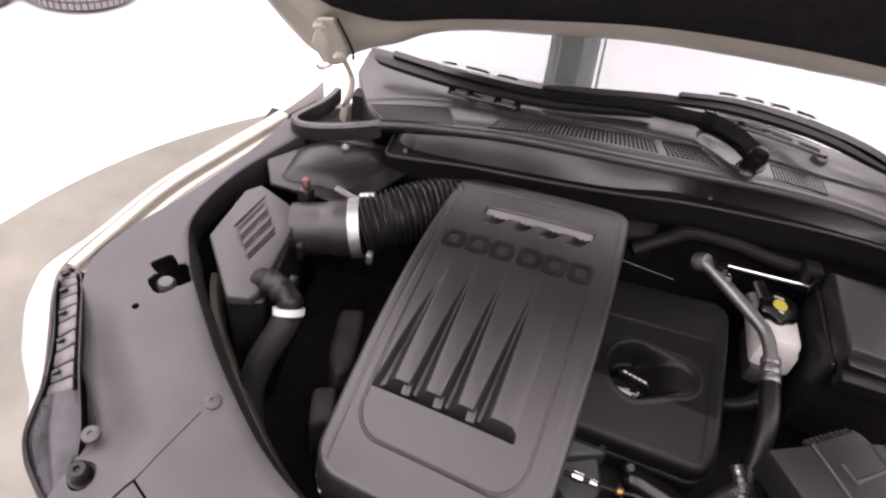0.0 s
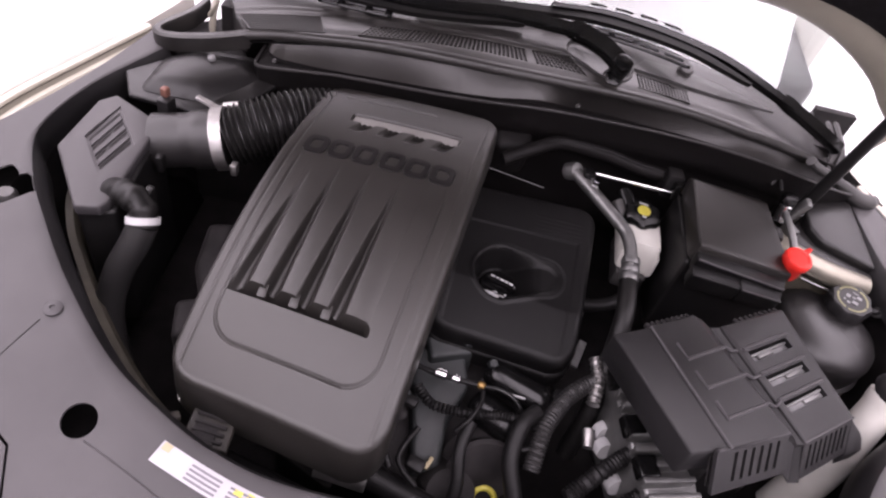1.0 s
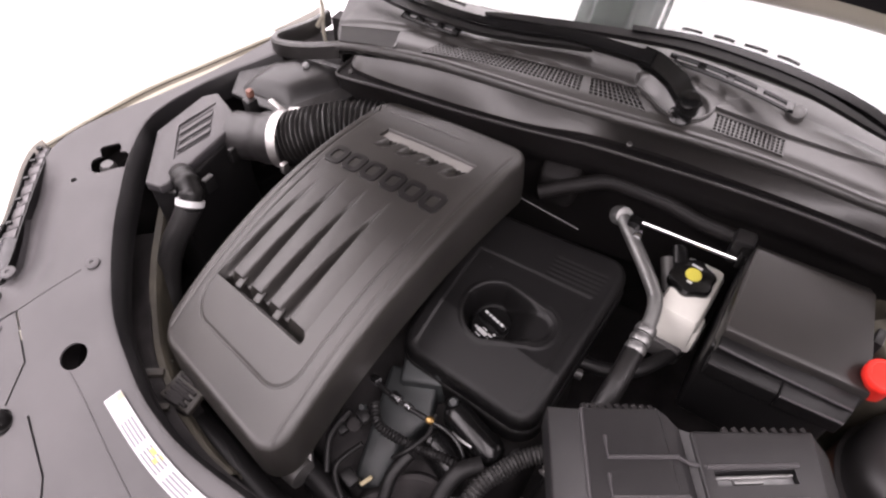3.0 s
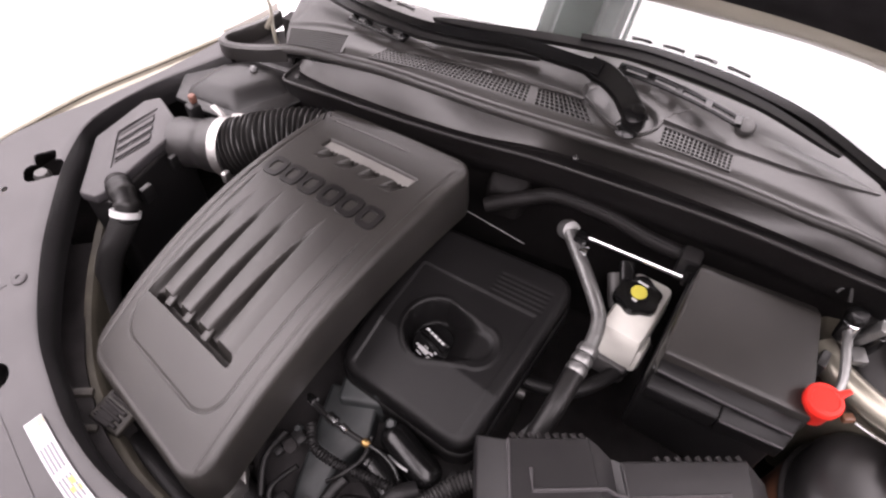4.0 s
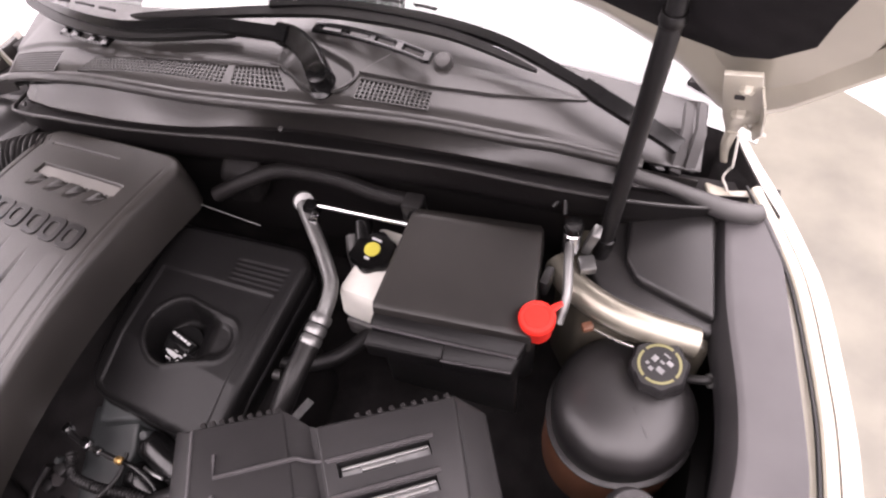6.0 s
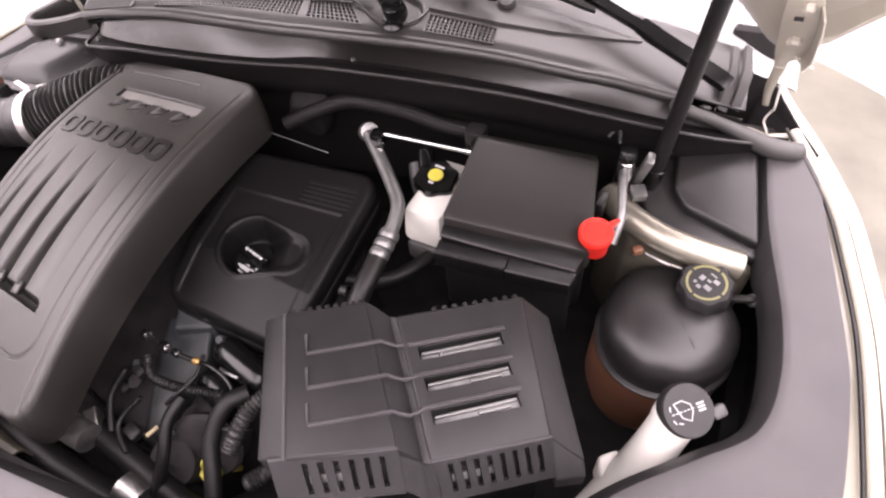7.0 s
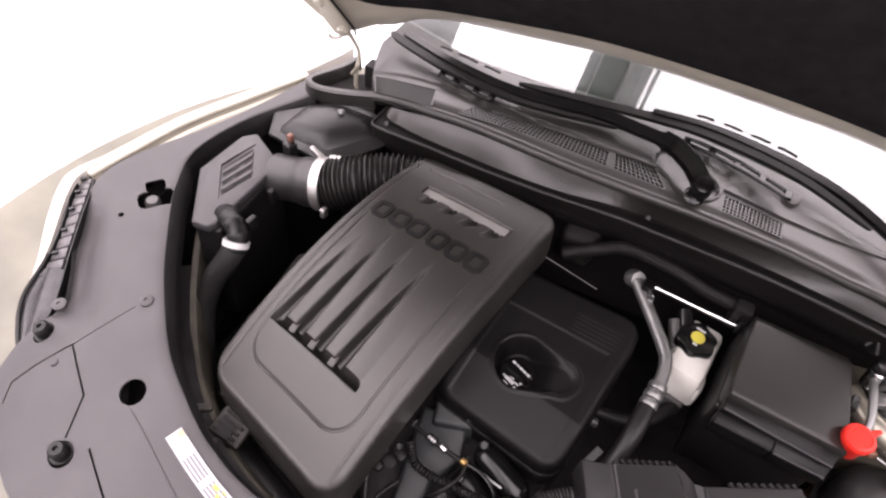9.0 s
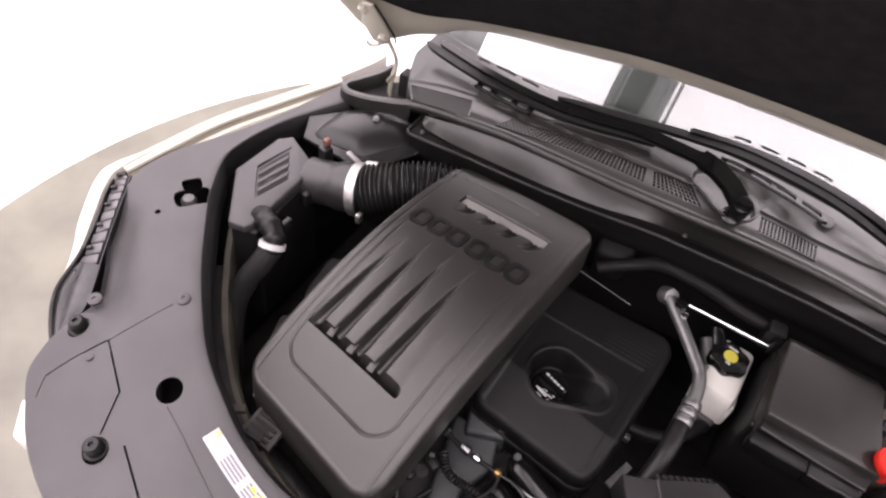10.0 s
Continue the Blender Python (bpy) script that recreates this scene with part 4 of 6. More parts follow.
def wiper(label, arm, neck, blade, frame_line, pivot, slots, clips, broad=0.0165):
    """Arm, joint, blade with a slotted frame; neck is where the broad arm gives way to the narrow one."""
    w = thing("wiper", label, "wiper", group="windscreen wipers")
    n = len(path_points(arm, 8)) - 1
    part("arm", ribbon(arm, lambda s: broad * (1 - 0.35 * step(neck, neck + 0.03, s) - 0.22 * step(0.6, 0.95, s)), 0.008), SATIN, w)
    line = path_points(arm, 8)
    k = int(neck * n)
    part("joint", ribbon([line[k - 1] + V((0, 0, 0.002)), line[k + 2] + V((0, 0, 0.002))], broad * 0.9, 0.009, 2), SATIN, w, "raised joint of the wiper arm")
    part("pivot_cap", lathe([(0.022, -0.04), (0.02, -0.012), (0.0175, 0.004), (0.012, 0.009), (0, 0.01)], pivot, (0, -0.3, 1), 24), SATIN, w)
    if broad > 0.015:
        part("head", lathe([(broad * 1.02, -0.02), (broad * 1.04, 0.002), (broad * 0.9, 0.0085), (broad * 0.5, 0.0105), (0, 0.0108)], V(arm[1]) + V((0.001, -0.002, 0)), (0, -0.5, 1), 28), SATIN, w, "rounded head of the wiper arm")
    part("rubber", ribbon(blade, lambda s: 0.62 * broad * (1 - 0.75 * abs(2 * s - 1) ** 5), 0.006), RUBBER, w)
    line = path_points(frame_line, 8)
    b = bmesh.new()
    for off in (-0.0085, 0.0085):
        sweep([p + V((0, off, 0)) for p in line], 0.0035, 6, 1, bm=b)
    n = len(line) - 1
    for k in range(slots + 1):
        q = line[round(n * k / slots)]
        ribbon([q + V((0, -0.010, 0)), q + V((0, 0.010, 0))], 0.0065, 0.003, 1, bm=b)
    part("frame", b, SATIN, w, "slotted black blade frame")
    for p, q in clips:
        part("clip", sweep([p, V(p).lerp(V(q), 0.5) + V((0, 0, 0.001)), q], 0.0024, 6, 2), RUBBER, w)
    return w


arm_a = [(0.112, -0.088, 1.136), (0.106, -0.08, 1.138), (0.092, -0.064, 1.142), (0.073, -0.044, 1.145), (0.036, -0.022, 1.147), (-0.02, -0.019, 1.148), (-0.1, -0.017, 1.146), (-0.18, -0.026, 1.139), (-0.27, -0.024, 1.129), (-0.40, 0.012, 1.112), (-0.535, 0.07, 1.092)]
wiper("black windscreen wiper lying along the windscreen base", arm_a, 0.42,
      [(-0.06, -0.018, 1.136), (-0.10, -0.019, 1.135), (-0.18, -0.028, 1.128), (-0.27, -0.027, 1.118), (-0.40, 0.006, 1.099), (-0.535, 0.062, 1.078), (-0.575, 0.08, 1.072)], [(-0.29, -0.040, 1.108), (-0.35, -0.024, 1.099), (-0.41, -0.004, 1.089)], (0.102, -0.078, 1.108), 3, [((-0.437, 0.035, 1.118), (-0.412, 0.032, 1.12)), ((-0.395, 0.03, 1.121), (-0.352, 0.022, 1.124)), ((-0.335, 0.018, 1.126), (-0.30, 0.012, 1.128))])
wiper("black windscreen wiper with a slotted blade frame", [(0.585, -0.008, 1.036), (0.565, -0.004, 1.046), (0.49, 0.012, 1.076), (0.42, 0.033, 1.097), (0.33, 0.054, 1.122), (0.245, 0.06, 1.138), (0.16, 0.058, 1.149), (0.072, 0.050, 1.156), (-0.018, 0.032, 1.156)], 0.3,
      [(0.38, 0.030, 1.100), (0.25, 0.050, 1.128), (0.1, 0.046, 1.145), (-0.02, 0.030, 1.147), (-0.15, 0.010, 1.14), (-0.255, 0.0, 1.130)], [(0.055, 0.027, 1.131), (0.1, 0.024, 1.131), (0.145, 0.018, 1.130), (0.19, 0.008, 1.129), (0.235, -0.006, 1.128)], (0.566, 0.004, 0.990), 4, [((0.051, 0.060, 1.163), (0.081, 0.063, 1.163)), ((0.098, 0.064, 1.163), (0.13, 0.065, 1.162)), ((0.145, 0.066, 1.161), (0.178, 0.067, 1.159)), ((0.193, 0.068, 1.157), (0.227, 0.069, 1.152))], 0.0125)

# ---- engine cover ----
RL, RR, FL, FR = V((-0.348, -0.171, 1.033)), V((-0.079, -0.203, 1.058)), V((-0.438, -0.651, 0.902)), V((-0.165, -0.731, 0.937))
crown = spline([0, 0.12, 0.4, 0.65, 0.8, 0.92, 1.0], [0.0, 0.018, 0.045, 0.045, 0.033, 0.015, 0.0])
COVER_W, COVER_L = 0.27, 0.515


def cover_at(u, v, lift=0.0):
    pull = rounded(v * COVER_L, COVER_L, 0.024 if v < 0.5 else 0.034) / COVER_W
    uu = pull + u * (1 - 2 * pull)
    p = quad(RL, RR, FL, FR, uu, v)
    return p + V((0, 0, crown(v) + lift - 0.004 * (2 * uu - 1) ** 2)), uu


def ring_distance(u, v):
    """Distance in metres from the fine line that frames the front of the cover."""
    x, y = (u - 0.49) * COVER_W, v * COVER_L
    hx, front, r = 0.40 * COVER_W, 0.908 * COVER_L, 0.04
    dx, dy = abs(x) - (hx - r), y - (front - r)
    if dx > 0 and dy > 0:
        return abs(math.hypot(dx, dy) - r)
    return abs(dx - r) if dy <= 0 else abs(dy - r)


def cover_relief(u, v):
    h = 0.0
    if v > 0.34:
        h -= 0.0022 * step(0.34, 0.45, v) * step(0.0026, 0.0006, ring_distance(u, v))
    # tongues between tapering channels that end in a slot
    if 0.36 < v < 0.80 and 0.10 < u < 0.83:
        t = (v - 0.36) / 0.41
        for at, deep, start in ((0.145 + 0.05 * (1 - t), 0.016, 0.1), (0.305 + 0.02 * (1 - t), 0.018, 0.0), (0.465 + 0.02 * (1 - t), 0.018, 0.0), (0.622 + 0.03 * (1 - t), 0.018, 0.0)):
            s = max(0.0, (t - start) / (1 - start))
            wide = (0.0020 + 0.0112 * s) / COVER_W
            off = (u - at) / wide
            h -= deep * step(0.0, 1.0, s * 1.4) * step(1.0, 0.15, abs(off))
        # rounded tops of the tongues
        if 0.15 < u < 0.78:
            k = ((u - 0.02 * (1 - t) - 0.147) / 0.159) % 1.0
            h += 0.0042 * t * (1 - (2 * k - 1) ** 2)
        if v > 0.75:
            dx, dy = max(abs(u - 0.4625) * COVER_W - 0.080, 0.0), abs(v - 0.789) * COVER_L
            h -= (0.034 + h) * step(0.0104, 0.0066, math.hypot(dx, dy))
    # a recessed strip; under each tooth of its lower edge a scoop falls away
    if 0.12 < v < 0.26 and 0.21 < u < 0.86:
        w = (u - 0.225) / 0.625 * 4
        if 0 <= w <= 4:
            part_w, run = w % 1.0, (v - 0.168) / 0.05
            h -= 0.0045 * step(0.130, 0.135, v) * step(0.172, 0.167, v)
            if 0 <= run < 1:
                slide = part_w + 0.35 * run
                if 0.40 < slide < 1.0:
                    h -= 0.013 * (1 - run) * step(0.40, 0.52, slide) * step(1.0, 0.80, slide)
    # fine grooves along the rear edge and the flanks
    if 0.12 < u < 0.66:
        h -= 0.0016 * step(0.0028, 0.0008, abs(v - 0.052) * COVER_L)
    for edge in (0.036, 0.964):
        h -= 0.0014 * step(0.0030, 0.0008, abs(u - edge) * COVER_W) * step(0.03, 0.07, v)
    return h


def cover_top(u, v):
    p, uu = cover_at(u, v)
    return p + V((0, 0, cover_relief(uu, v)))


engine_cover = thing("engine_cover", "charcoal grained plastic engine cover with four fluted channels", "engine cover")
part("shell", shell(cover_top, 280, 380, [(0.003, 0.001), (0.006, 0.004), (0.008, 0.010), (0.011, 0.06), (0.010, 0.085), (0.008, 0.086)]), COVER, engine_cover)
strip_bm = strip([[cover_at(u, v, 0)[0] + V((0, 0, -0.0035)) for v in (0.136, 0.150, 0.166 + 0.007 * ((k * 0.5) % 1.0 < 0.3) * (0 < k < 40))] for k, u in enumerate(np.linspace(0.235, 0.84, 41))], 0.001)
part("inlay", strip_bm, INLAY, engine_cover, "grey inlay strip in the scoops")


def ring_mark(u, v, wide, tall, stroke):
    """A shallow rounded ring standing on the cover."""
    bm = bmesh.new()
    rows = []
    for k in range(28):
        a = 2 * math.pi * k / 28
        c, q = math.cos(a), math.sin(a)
        k4 = (abs(c) ** 4 + abs(q) ** 4) ** -0.25
        row = []
        for grow, lift in ((0.0, -0.001), (-0.0006, 0.0022), (-stroke + 0.0006, 0.0022), (-stroke, -0.001)):
            x, y = (wide / 2 + grow) * c * k4, (tall / 2 + grow) * q * k4
            row.append(bm.verts.new(cover_at(u + x / COVER_W, v + y / COVER_L, lift)[0]))
        rows.append(row)
    for k in range(28):
        p, r = rows[k], rows[(k + 1) % 28]
        for m in range(3):
            bm.faces.new((p[m], p[m + 1], r[m + 1], r[m]))
    return bm


# Marks share the cover's colour; black here paints their shadowed sides.
for k in range(6):
    part("mark_shade_ring", ring_mark(0.142 + 0.136 * k + (0.012 if k > 2 else 0), 0.313, 0.0345, 0.0380, 0.0092), BLACK, engine_cover, "raised ring blackened for the shadowed sides of a mark")
for u in (0.262, 0.422, 0.581):
    c, _ = cover_at(u, 0.772, -0.0060)
    part("tab", block(c, (0.0125, 0.020, 0.008), 0.0025, (19, -4, -7)), COVER, engine_cover, "end tab of a tongue over the slot")

# ---- cam cover with the oil filler ----
A, B, C, D = V((-0.10, -0.25, 0.955)), V((0.115, -0.25, 0.955)), V((-0.122, -0.487, 0.915)), V((0.085, -0.515, 0.91))


def oil_top(u, v):
    pull = rounded(v * 0.25, 0.25, 0.022) / 0.21
    uu = pull + u * (1 - 2 * pull)
    p = quad(A, B, C, D, uu, v)
    x, y = (uu - 0.42) * 0.21, (v - 0.60) * 0.25
    # a bowl round the cap that runs out into a narrower rising scoop
    t = min(max((x * 0.062 - y * 0.008) / (0.062**2 + 0.008**2), 0), 1)
    far = math.hypot(x - 0.062 * t, y + 0.008 * t) - (0.045 - 0.018 * t)
    deep = (0.044 - 0.038 * step(0.05, 1.0, t)) * step(0.002, -0.011, far)
    inner_step = 0.0018 * step(0.06, 0.075, uu) * step(0.94, 0.925, uu) * step(0.26, 0.28, v)
    ribs = 0.0011 * (0.5 + 0.5 * math.cos(v * 0.25 / 0.0075 * 2 * math.pi)) * step(0.09, 0.11, v) * step(0.27, 0.25, v) * step(0.55, 0.6, uu) * step(0.96, 0.93, uu)
    rim = 0.0015 * step(0.009, 0.005, far) * step(-0.001, 0.003, far)
    # the front third falls away from a soft fold
    fall = 0.016 * max(v - 0.70 - 0.05 * uu, 0.0) / 0.3
    return p - V((0, 0, max(deep, inner_step) + ribs - rim + fall))


oil_cover = thing("cam_cover", "black plastic cam cover with a recessed oil filler cap", "engine cover")
part("body", shell(oil_top, 110, 130, [(0.004, 0.0015), (0.008, 0.005), (0.0105, 0.010), (0.0115, 0.018), (0.0105, 0.034), (0.013, 0.036), (0.014, 0.040), (0.013, 0.065)]), CAM, oil_cover)
cap_c = V((-0.024, -0.405, 0.886))
oil_cap = part("oil_cap", lathe([(0.031, 0), (0.032, 0.008), (0.030, 0.012), (0.0, 0.0125)], cap_c, (0, -0.15, 1), 40), SATIN, oil_cover, "round black oil filler cap")
part("grip", block(cap_c + V((0.0, 0.002, 0.017)), (0.052, 0.017, 0.013), 0.005, (-8, 0, -20)), SATIN, oil_cap)
for k, w in enumerate((0.006, 0.004, 0.007, 0.005, 0.006)):
    part("print_bar", block(cap_c + V((-0.0135 + 0.0072 * k, 0.0085 - 0.0026 * k, 0.0245)), (w, 0.0036, 0.0008), 0, (-8, 0, -20)), PALE, oil_cap)
icon = bmesh.new()
for dx, dy, sx, sy in ((-0.004, -0.017, 0.018, 0.007), (0.009, -0.018, 0.008, 0.003), (-0.015, -0.013, 0.006, 0.003), (-0.002, -0.0105, 0.008, 0.003), (0.008, -0.025, 0.004, 0.004), (-0.008, -0.024, 0.010, 0.002), (0.014, -0.014, 0.004, 0.003)):
    block(cap_c + V((dx - 0.004, dy, 0.0105)), (sx, sy, 0.0008), 0, (-8, 0, -20), bm=icon)
part("oil_can_symbol", icon, PALE, oil_cap)

# ---- relay box ----
fuse = thing("relay_box", "black plastic relay box with a smooth lid", "fuse box")


def fuse_top(u, v):
    p = quad((0.270, -0.183, 1.030), (0.428, -0.141, 0.988), (0.263, -0.334, 1.014), (0.449, -0.300, 0.964), u, v)
    return p - V((0, 0, 0.010 * step(0.10, 0.0, v)))


part("lid", shell(fuse_top, 12, 30, [(0.003, 0.0015), (0.005, 0.006), (0.006, 0.035)]), DUSTY, fuse, "dusty smooth relay box lid")
part("base", hull([(0.262, -0.18, 0.985), (0.434, -0.137, 0.955), (0.448, -0.262, 0.940), (0.430, -0.275, 0.935), (0.440, -0.325, 0.925), (0.256, -0.340, 0.975)], 0.17, 0.006), BLACK, fuse)
part("step", hull([(0.261, -0.338, 1.002), (0.448, -0.303, 0.952), (0.442, -0.326, 0.946), (0.262, -0.355, 0.998)], 0.03, 0.003), CAM, fuse)
part("step", hull([(0.259, -0.352, 0.986), (0.352, -0.338, 0.964), (0.352, -0.358, 0.958), (0.258, -0.372, 0.980)], 0.03, 0.003), CAM, fuse)
part("step", hull([(0.351, -0.338, 0.966), (0.445, -0.320, 0.941), (0.438, -0.342, 0.934), (0.352, -0.360, 0.959)], 0.03, 0.003), CAM, fuse)
part("ridge", sweep([(0.262, -0.356, 0.999), (0.352, -0.343, 0.974), (0.440, -0.327, 0.947)], 0.0018, 6, 2), PANEL, fuse)
part("ridge", sweep([(0.352, -0.361, 0.960), (0.436, -0.343, 0.935)], 0.0018, 6, 2), PANEL, fuse)
part("ridge", sweep([(0.259, -0.373, 0.981), (0.348, -0.359, 0.959)], 0.0013, 6, 2), BATTERY, fuse)
part("latch", block((0.452, -0.21, 0.955), (0.012, 0.03, 0.03), 0.003, (0, 0, -10)), BLACK, fuse)
part("mount", block((0.252, -0.16, 0.985), (0.03, 0.03, 0.05), 0.006), BLACK, fuse)

# ---- battery cover ----
box = thing("battery_cover", "dark grey ribbed plastic battery cover with open slots", "battery cover")
TLc, MT, MB, BLc = V((0.117, -0.555, 1.041)), V((0.219, -0.491, 1.022)), V((0.317, -0.643, 1.018)), V((0.197, -0.703, 1.040))
NT, TR, BR, NB = V((0.258, -0.497, 1.018)), V((0.388, -0.410, 0.988)), V((0.462, -0.565, 0.968)), V((0.350, -0.640, 0.998))
part("left_lid", hull([TLc + V((0.024, 0.011, 0.001)), MT, MB, BLc + V((0.02, 0.009, 0))], 0.06, 0.003), BATTERY, box)
part("valley", strip([[MT.lerp(MB, t) + V((-0.003, 0, -0.001)), MT.lerp(MB, t).lerp(NT.lerp(NB, t), 0.3) + V((0, 0, -0.004)), MT.lerp(MB, t).lerp(NT.lerp(NB, t), 0.75) + V((0, 0, -0.012)), NT.lerp(NB, t) + V((0.003, 0, -0.004))] for t in (0, 0.25, 0.5, 0.75, 1)], 0.01), BATTERY, box)
lid = part("right_lid", hull([NT, TR, BR, NB], 0.06, 0.004), BATTERY, box)
part("side_bevel", hull([TR + V((-0.004, 0.002, -0.002)), TR + V((0.034, 0.004, -0.04)), BR + V((0.04, 0.0, -0.04)), BR + V((-0.004, 0, -0.002))], 0.05, 0.003), BATTERY, box)
part("left_skirt", hull([TLc + V((0.028, 0.012, 0.0)), BLc + V((0.024, 0.010, -0.001)), BLc + V((-0.014, 0.006, -0.024)), TLc + V((-0.011, 0.013, -0.033))], 0.05, 0.003), BATTERY, box)


def lid_z(p, a, b, c):
    """Height at p of the plane through three corners."""
    n = (b - a).cross(c - a)
    return a.z - (n.x * (p.x - a.x) + n.y * (p.y - a.y)) / n.z


slots, rib_a, rib_b = [], V((0.289, -0.524, 0)), V((0.377, -0.463, 0))
for k in range(3):
    shift = V((0.0190, -0.0320, 0)) * k
    a, b = rib_a + shift, rib_b + shift
    d = b - a
    ang = math.degrees(math.atan2(d.y, d.x))
    side = V((d.y, -d.x, 0)).normalized()
    m = (a + b) / 2 + side * 0.0115
    m.z = lid_z(m, NT, TR, NB)
    slots.append(block(m, (d.length * 0.93, 0.0155, 0.2), 0, (0, 0, ang)))
    part("rib", sweep([V((*p.xy, lid_z(p, NT, TR, NB) + 0.001)) for p in (a - d * 0.04, b + d * 0.02)], 0.0028, 6), PANEL, box)
    # matching raised line on the other half, dipping across the valley
    p0, p1 = V((0.188, -0.580, 0)) + V((0.0185, -0.0370, 0)) * k, V((0.255, -0.534, 0)) + V((0.0215, -0.0365, 0)) * k
    for p in (p0, p1):
        p.z = lid_z(p, TLc + V((0.024, 0.011, 0.001)), MT, BLc + V((0.02, 0.009, 0))) + 0.001
    part("rib", sweep([p0 + V((-0.011, 0.021, 0)), p0, p1], 0.0025, 6, 1), PANEL, box)
    part("rib", sweep([p1, p1 + V((0.016, 0.004, -0.010)), V((*a.xy, lid_z(a, NT, TR, NB) + 0.001))], 0.0022, 6, 2), PANEL, box)
cut(lid, slots)
part("seam", sweep([TLc + V((0.026, 0.011, 0.0)), BLc + V((0.022, 0.009, 0.0))], 0.0018, 6), PANEL, box)
# pale battery parts below the slots
for k in range(3):
    shift = V((0.0190, -0.0320, 0)) * k
    d = rib_b - rib_a
    side = V((d.y, -d.x, 0)).normalized()
    ang = math.degrees(math.atan2(d.y, d.x))
    for name, t, off, w, h, m, low, text in (("inner_plate", 0.5, 0.0125, 0.92, 0.011, GREY, 0.014, "pale plastic part below a slot"), ("inner_plate", 0.5, 0.0085, 0.90, 0.004, PIPE, 0.009, "bright metal part below a slot"), ("inner_plate", 0.68 if k else 0.42, 0.0125, 0.35, 0.007, PIPE, 0.010, "bright metal part below a slot")):
        c = rib_a + d * t + side * off + shift
        part(name, block((c.x, c.y, lid_z(c, NT, TR, NB) - low), (d.length * w, h, 0.006), 0.0015, (0, 9, ang)), m, box, text)


def front(p, q, out, fall, n, t0, t1):
    """A sloping front face below the edge from p to q, with n upright louvres cut through it."""
    d = (q - p).normalized()
    nrm = V((d.y, -d.x, 0)).normalized()
    down = (nrm * out + V((0, 0, -fall))).normalized()
    inner = d.cross(down).normalized()
    inner = inner if inner.dot(nrm) < 0 else -inner
    size = math.hypot(out, fall)

    def solid(u0, u1, v0, v1, lo, hi):
        bm = bmesh.new()
        g = [[bm.verts.new(p.lerp(q, u) + down * (v * size) + inner * w) for u, v in ((u0, v0), (u1, v0), (u1, v1), (u0, v1))] for w in (lo, hi)]
        bm.faces.new(g[0])
        bm.faces.new(g[1][::-1])
        for k in range(4):
            bm.faces.new((g[0][k], g[0][(k + 1) % 4], g[1][(k + 1) % 4], g[1][k]))
        return bm

    face = part("front_face", solid(0.0, 1.0, 0.0, 1.0, 0.0, 0.005), BATTERY, box)
    wide = 0.0058 / (q - p).length
    cut(face, [solid(t0 + (t1 - t0) * k / (n - 1) - wide / 2, t0 + (t1 - t0) * k / (n - 1) + wide / 2, 0.13, 0.80, -0.01, 0.02) for k in range(n)])
    part("face_back", solid(0.04, 0.96, 0.05, 0.95, 0.012, 0.014), DARK, box)
    part("inner_bar", solid(t0, (t0 + t1) / 2, 0.52, 0.70, 0.009, 0.0115), PIPE, box, "bright metal behind the louvres")
    part("edge_line", sweep([p + V((0, 0, 0.0005)), q + V((0, 0, 0.0005))], 0.0018, 6), PANEL, box)


front(BLc + V((0.006, 0.004, -0.003)), MB + V((0, 0.001, -0.003)), 0.030, 0.052, 6, 0.26, 0.86)
front(NB + V((0, 0.001, -0.003)), BR + V((0, 0.001, -0.003)), 0.028, 0.052, 8, 0.14, 0.88)
part("valley_front", strip([[q + V((0, 0.002, -0.003)), q + V((0.014, -0.024, -0.053))] for q in (MB + V((-0.004, 0, 0)), MB.lerp(NB, 0.3) + V((0, 0, -0.004)), MB.lerp(NB, 0.75) + V((0, 0, -0.012)), NB + V((0.004, 0, -0.003)))], 0.003), BATTERY, box)
part("front_side", hull([BR + V((-0.002, 0, -0.003)), BR + V((0.04, 0.0, -0.04)), BR + V((0.046, -0.012, -0.055)), BR + V((0.014, -0.027, -0.055))], 0.03, 0.003), BATTERY, box)
for p, q in ((TLc, MT), (NT, TR)):
    for k in range(9):
        t = 0.3 + 0.65 * k / 8
        part("foam_tooth", block(p.lerp(q, t) + V((-0.002, 0.002, -0.008)), (0.006, 0.009, 0.006), 0.001, (0, 0, 50)), DARK, box)
part("battery_body", hull([(0.20, -0.52, 0.96), (0.37, -0.44, 0.94), (0.455, -0.555, 0.91), (0.345, -0.625, 0.92), (0.26, -0.66, 0.95)], 0.30, 0.006), BLACK, box)

# ---- coolant tank ----
tank = thing("coolant_tank", "smoky black coolant expansion tank with a lobed cap", "coolant tank")
TC = V((0.581, -0.304, 0.842))
part("upper_shell", lathe([(0.093, -0.045), (0.095, -0.030), (0.0955, -0.004), (0.092, 0.010), (0.083, 0.021), (0.066, 0.030), (0.040, 0.035), (0.015, 0.036), (0, 0.036)], TC, (0.05, 0.03, 1), 48, 3, 0.025), TANK, tank)
part("lower_shell", lathe([(0.05, -0.2), (0.085, -0.19), (0.097, -0.15), (0.099, -0.07), (0.097, -0.045)], TC, (0.05, 0.03, 1), 48, 3, 0.025), COOLANT, tank, "amber tinted lower half with coolant inside")
part("flange", lathe([(0.096, -0.049), (0.101, -0.047), (0.101, -0.043), (0.096, -0.041)], TC, (0.05, 0.03, 1), 48, 3, 0.025), TANK, tank)
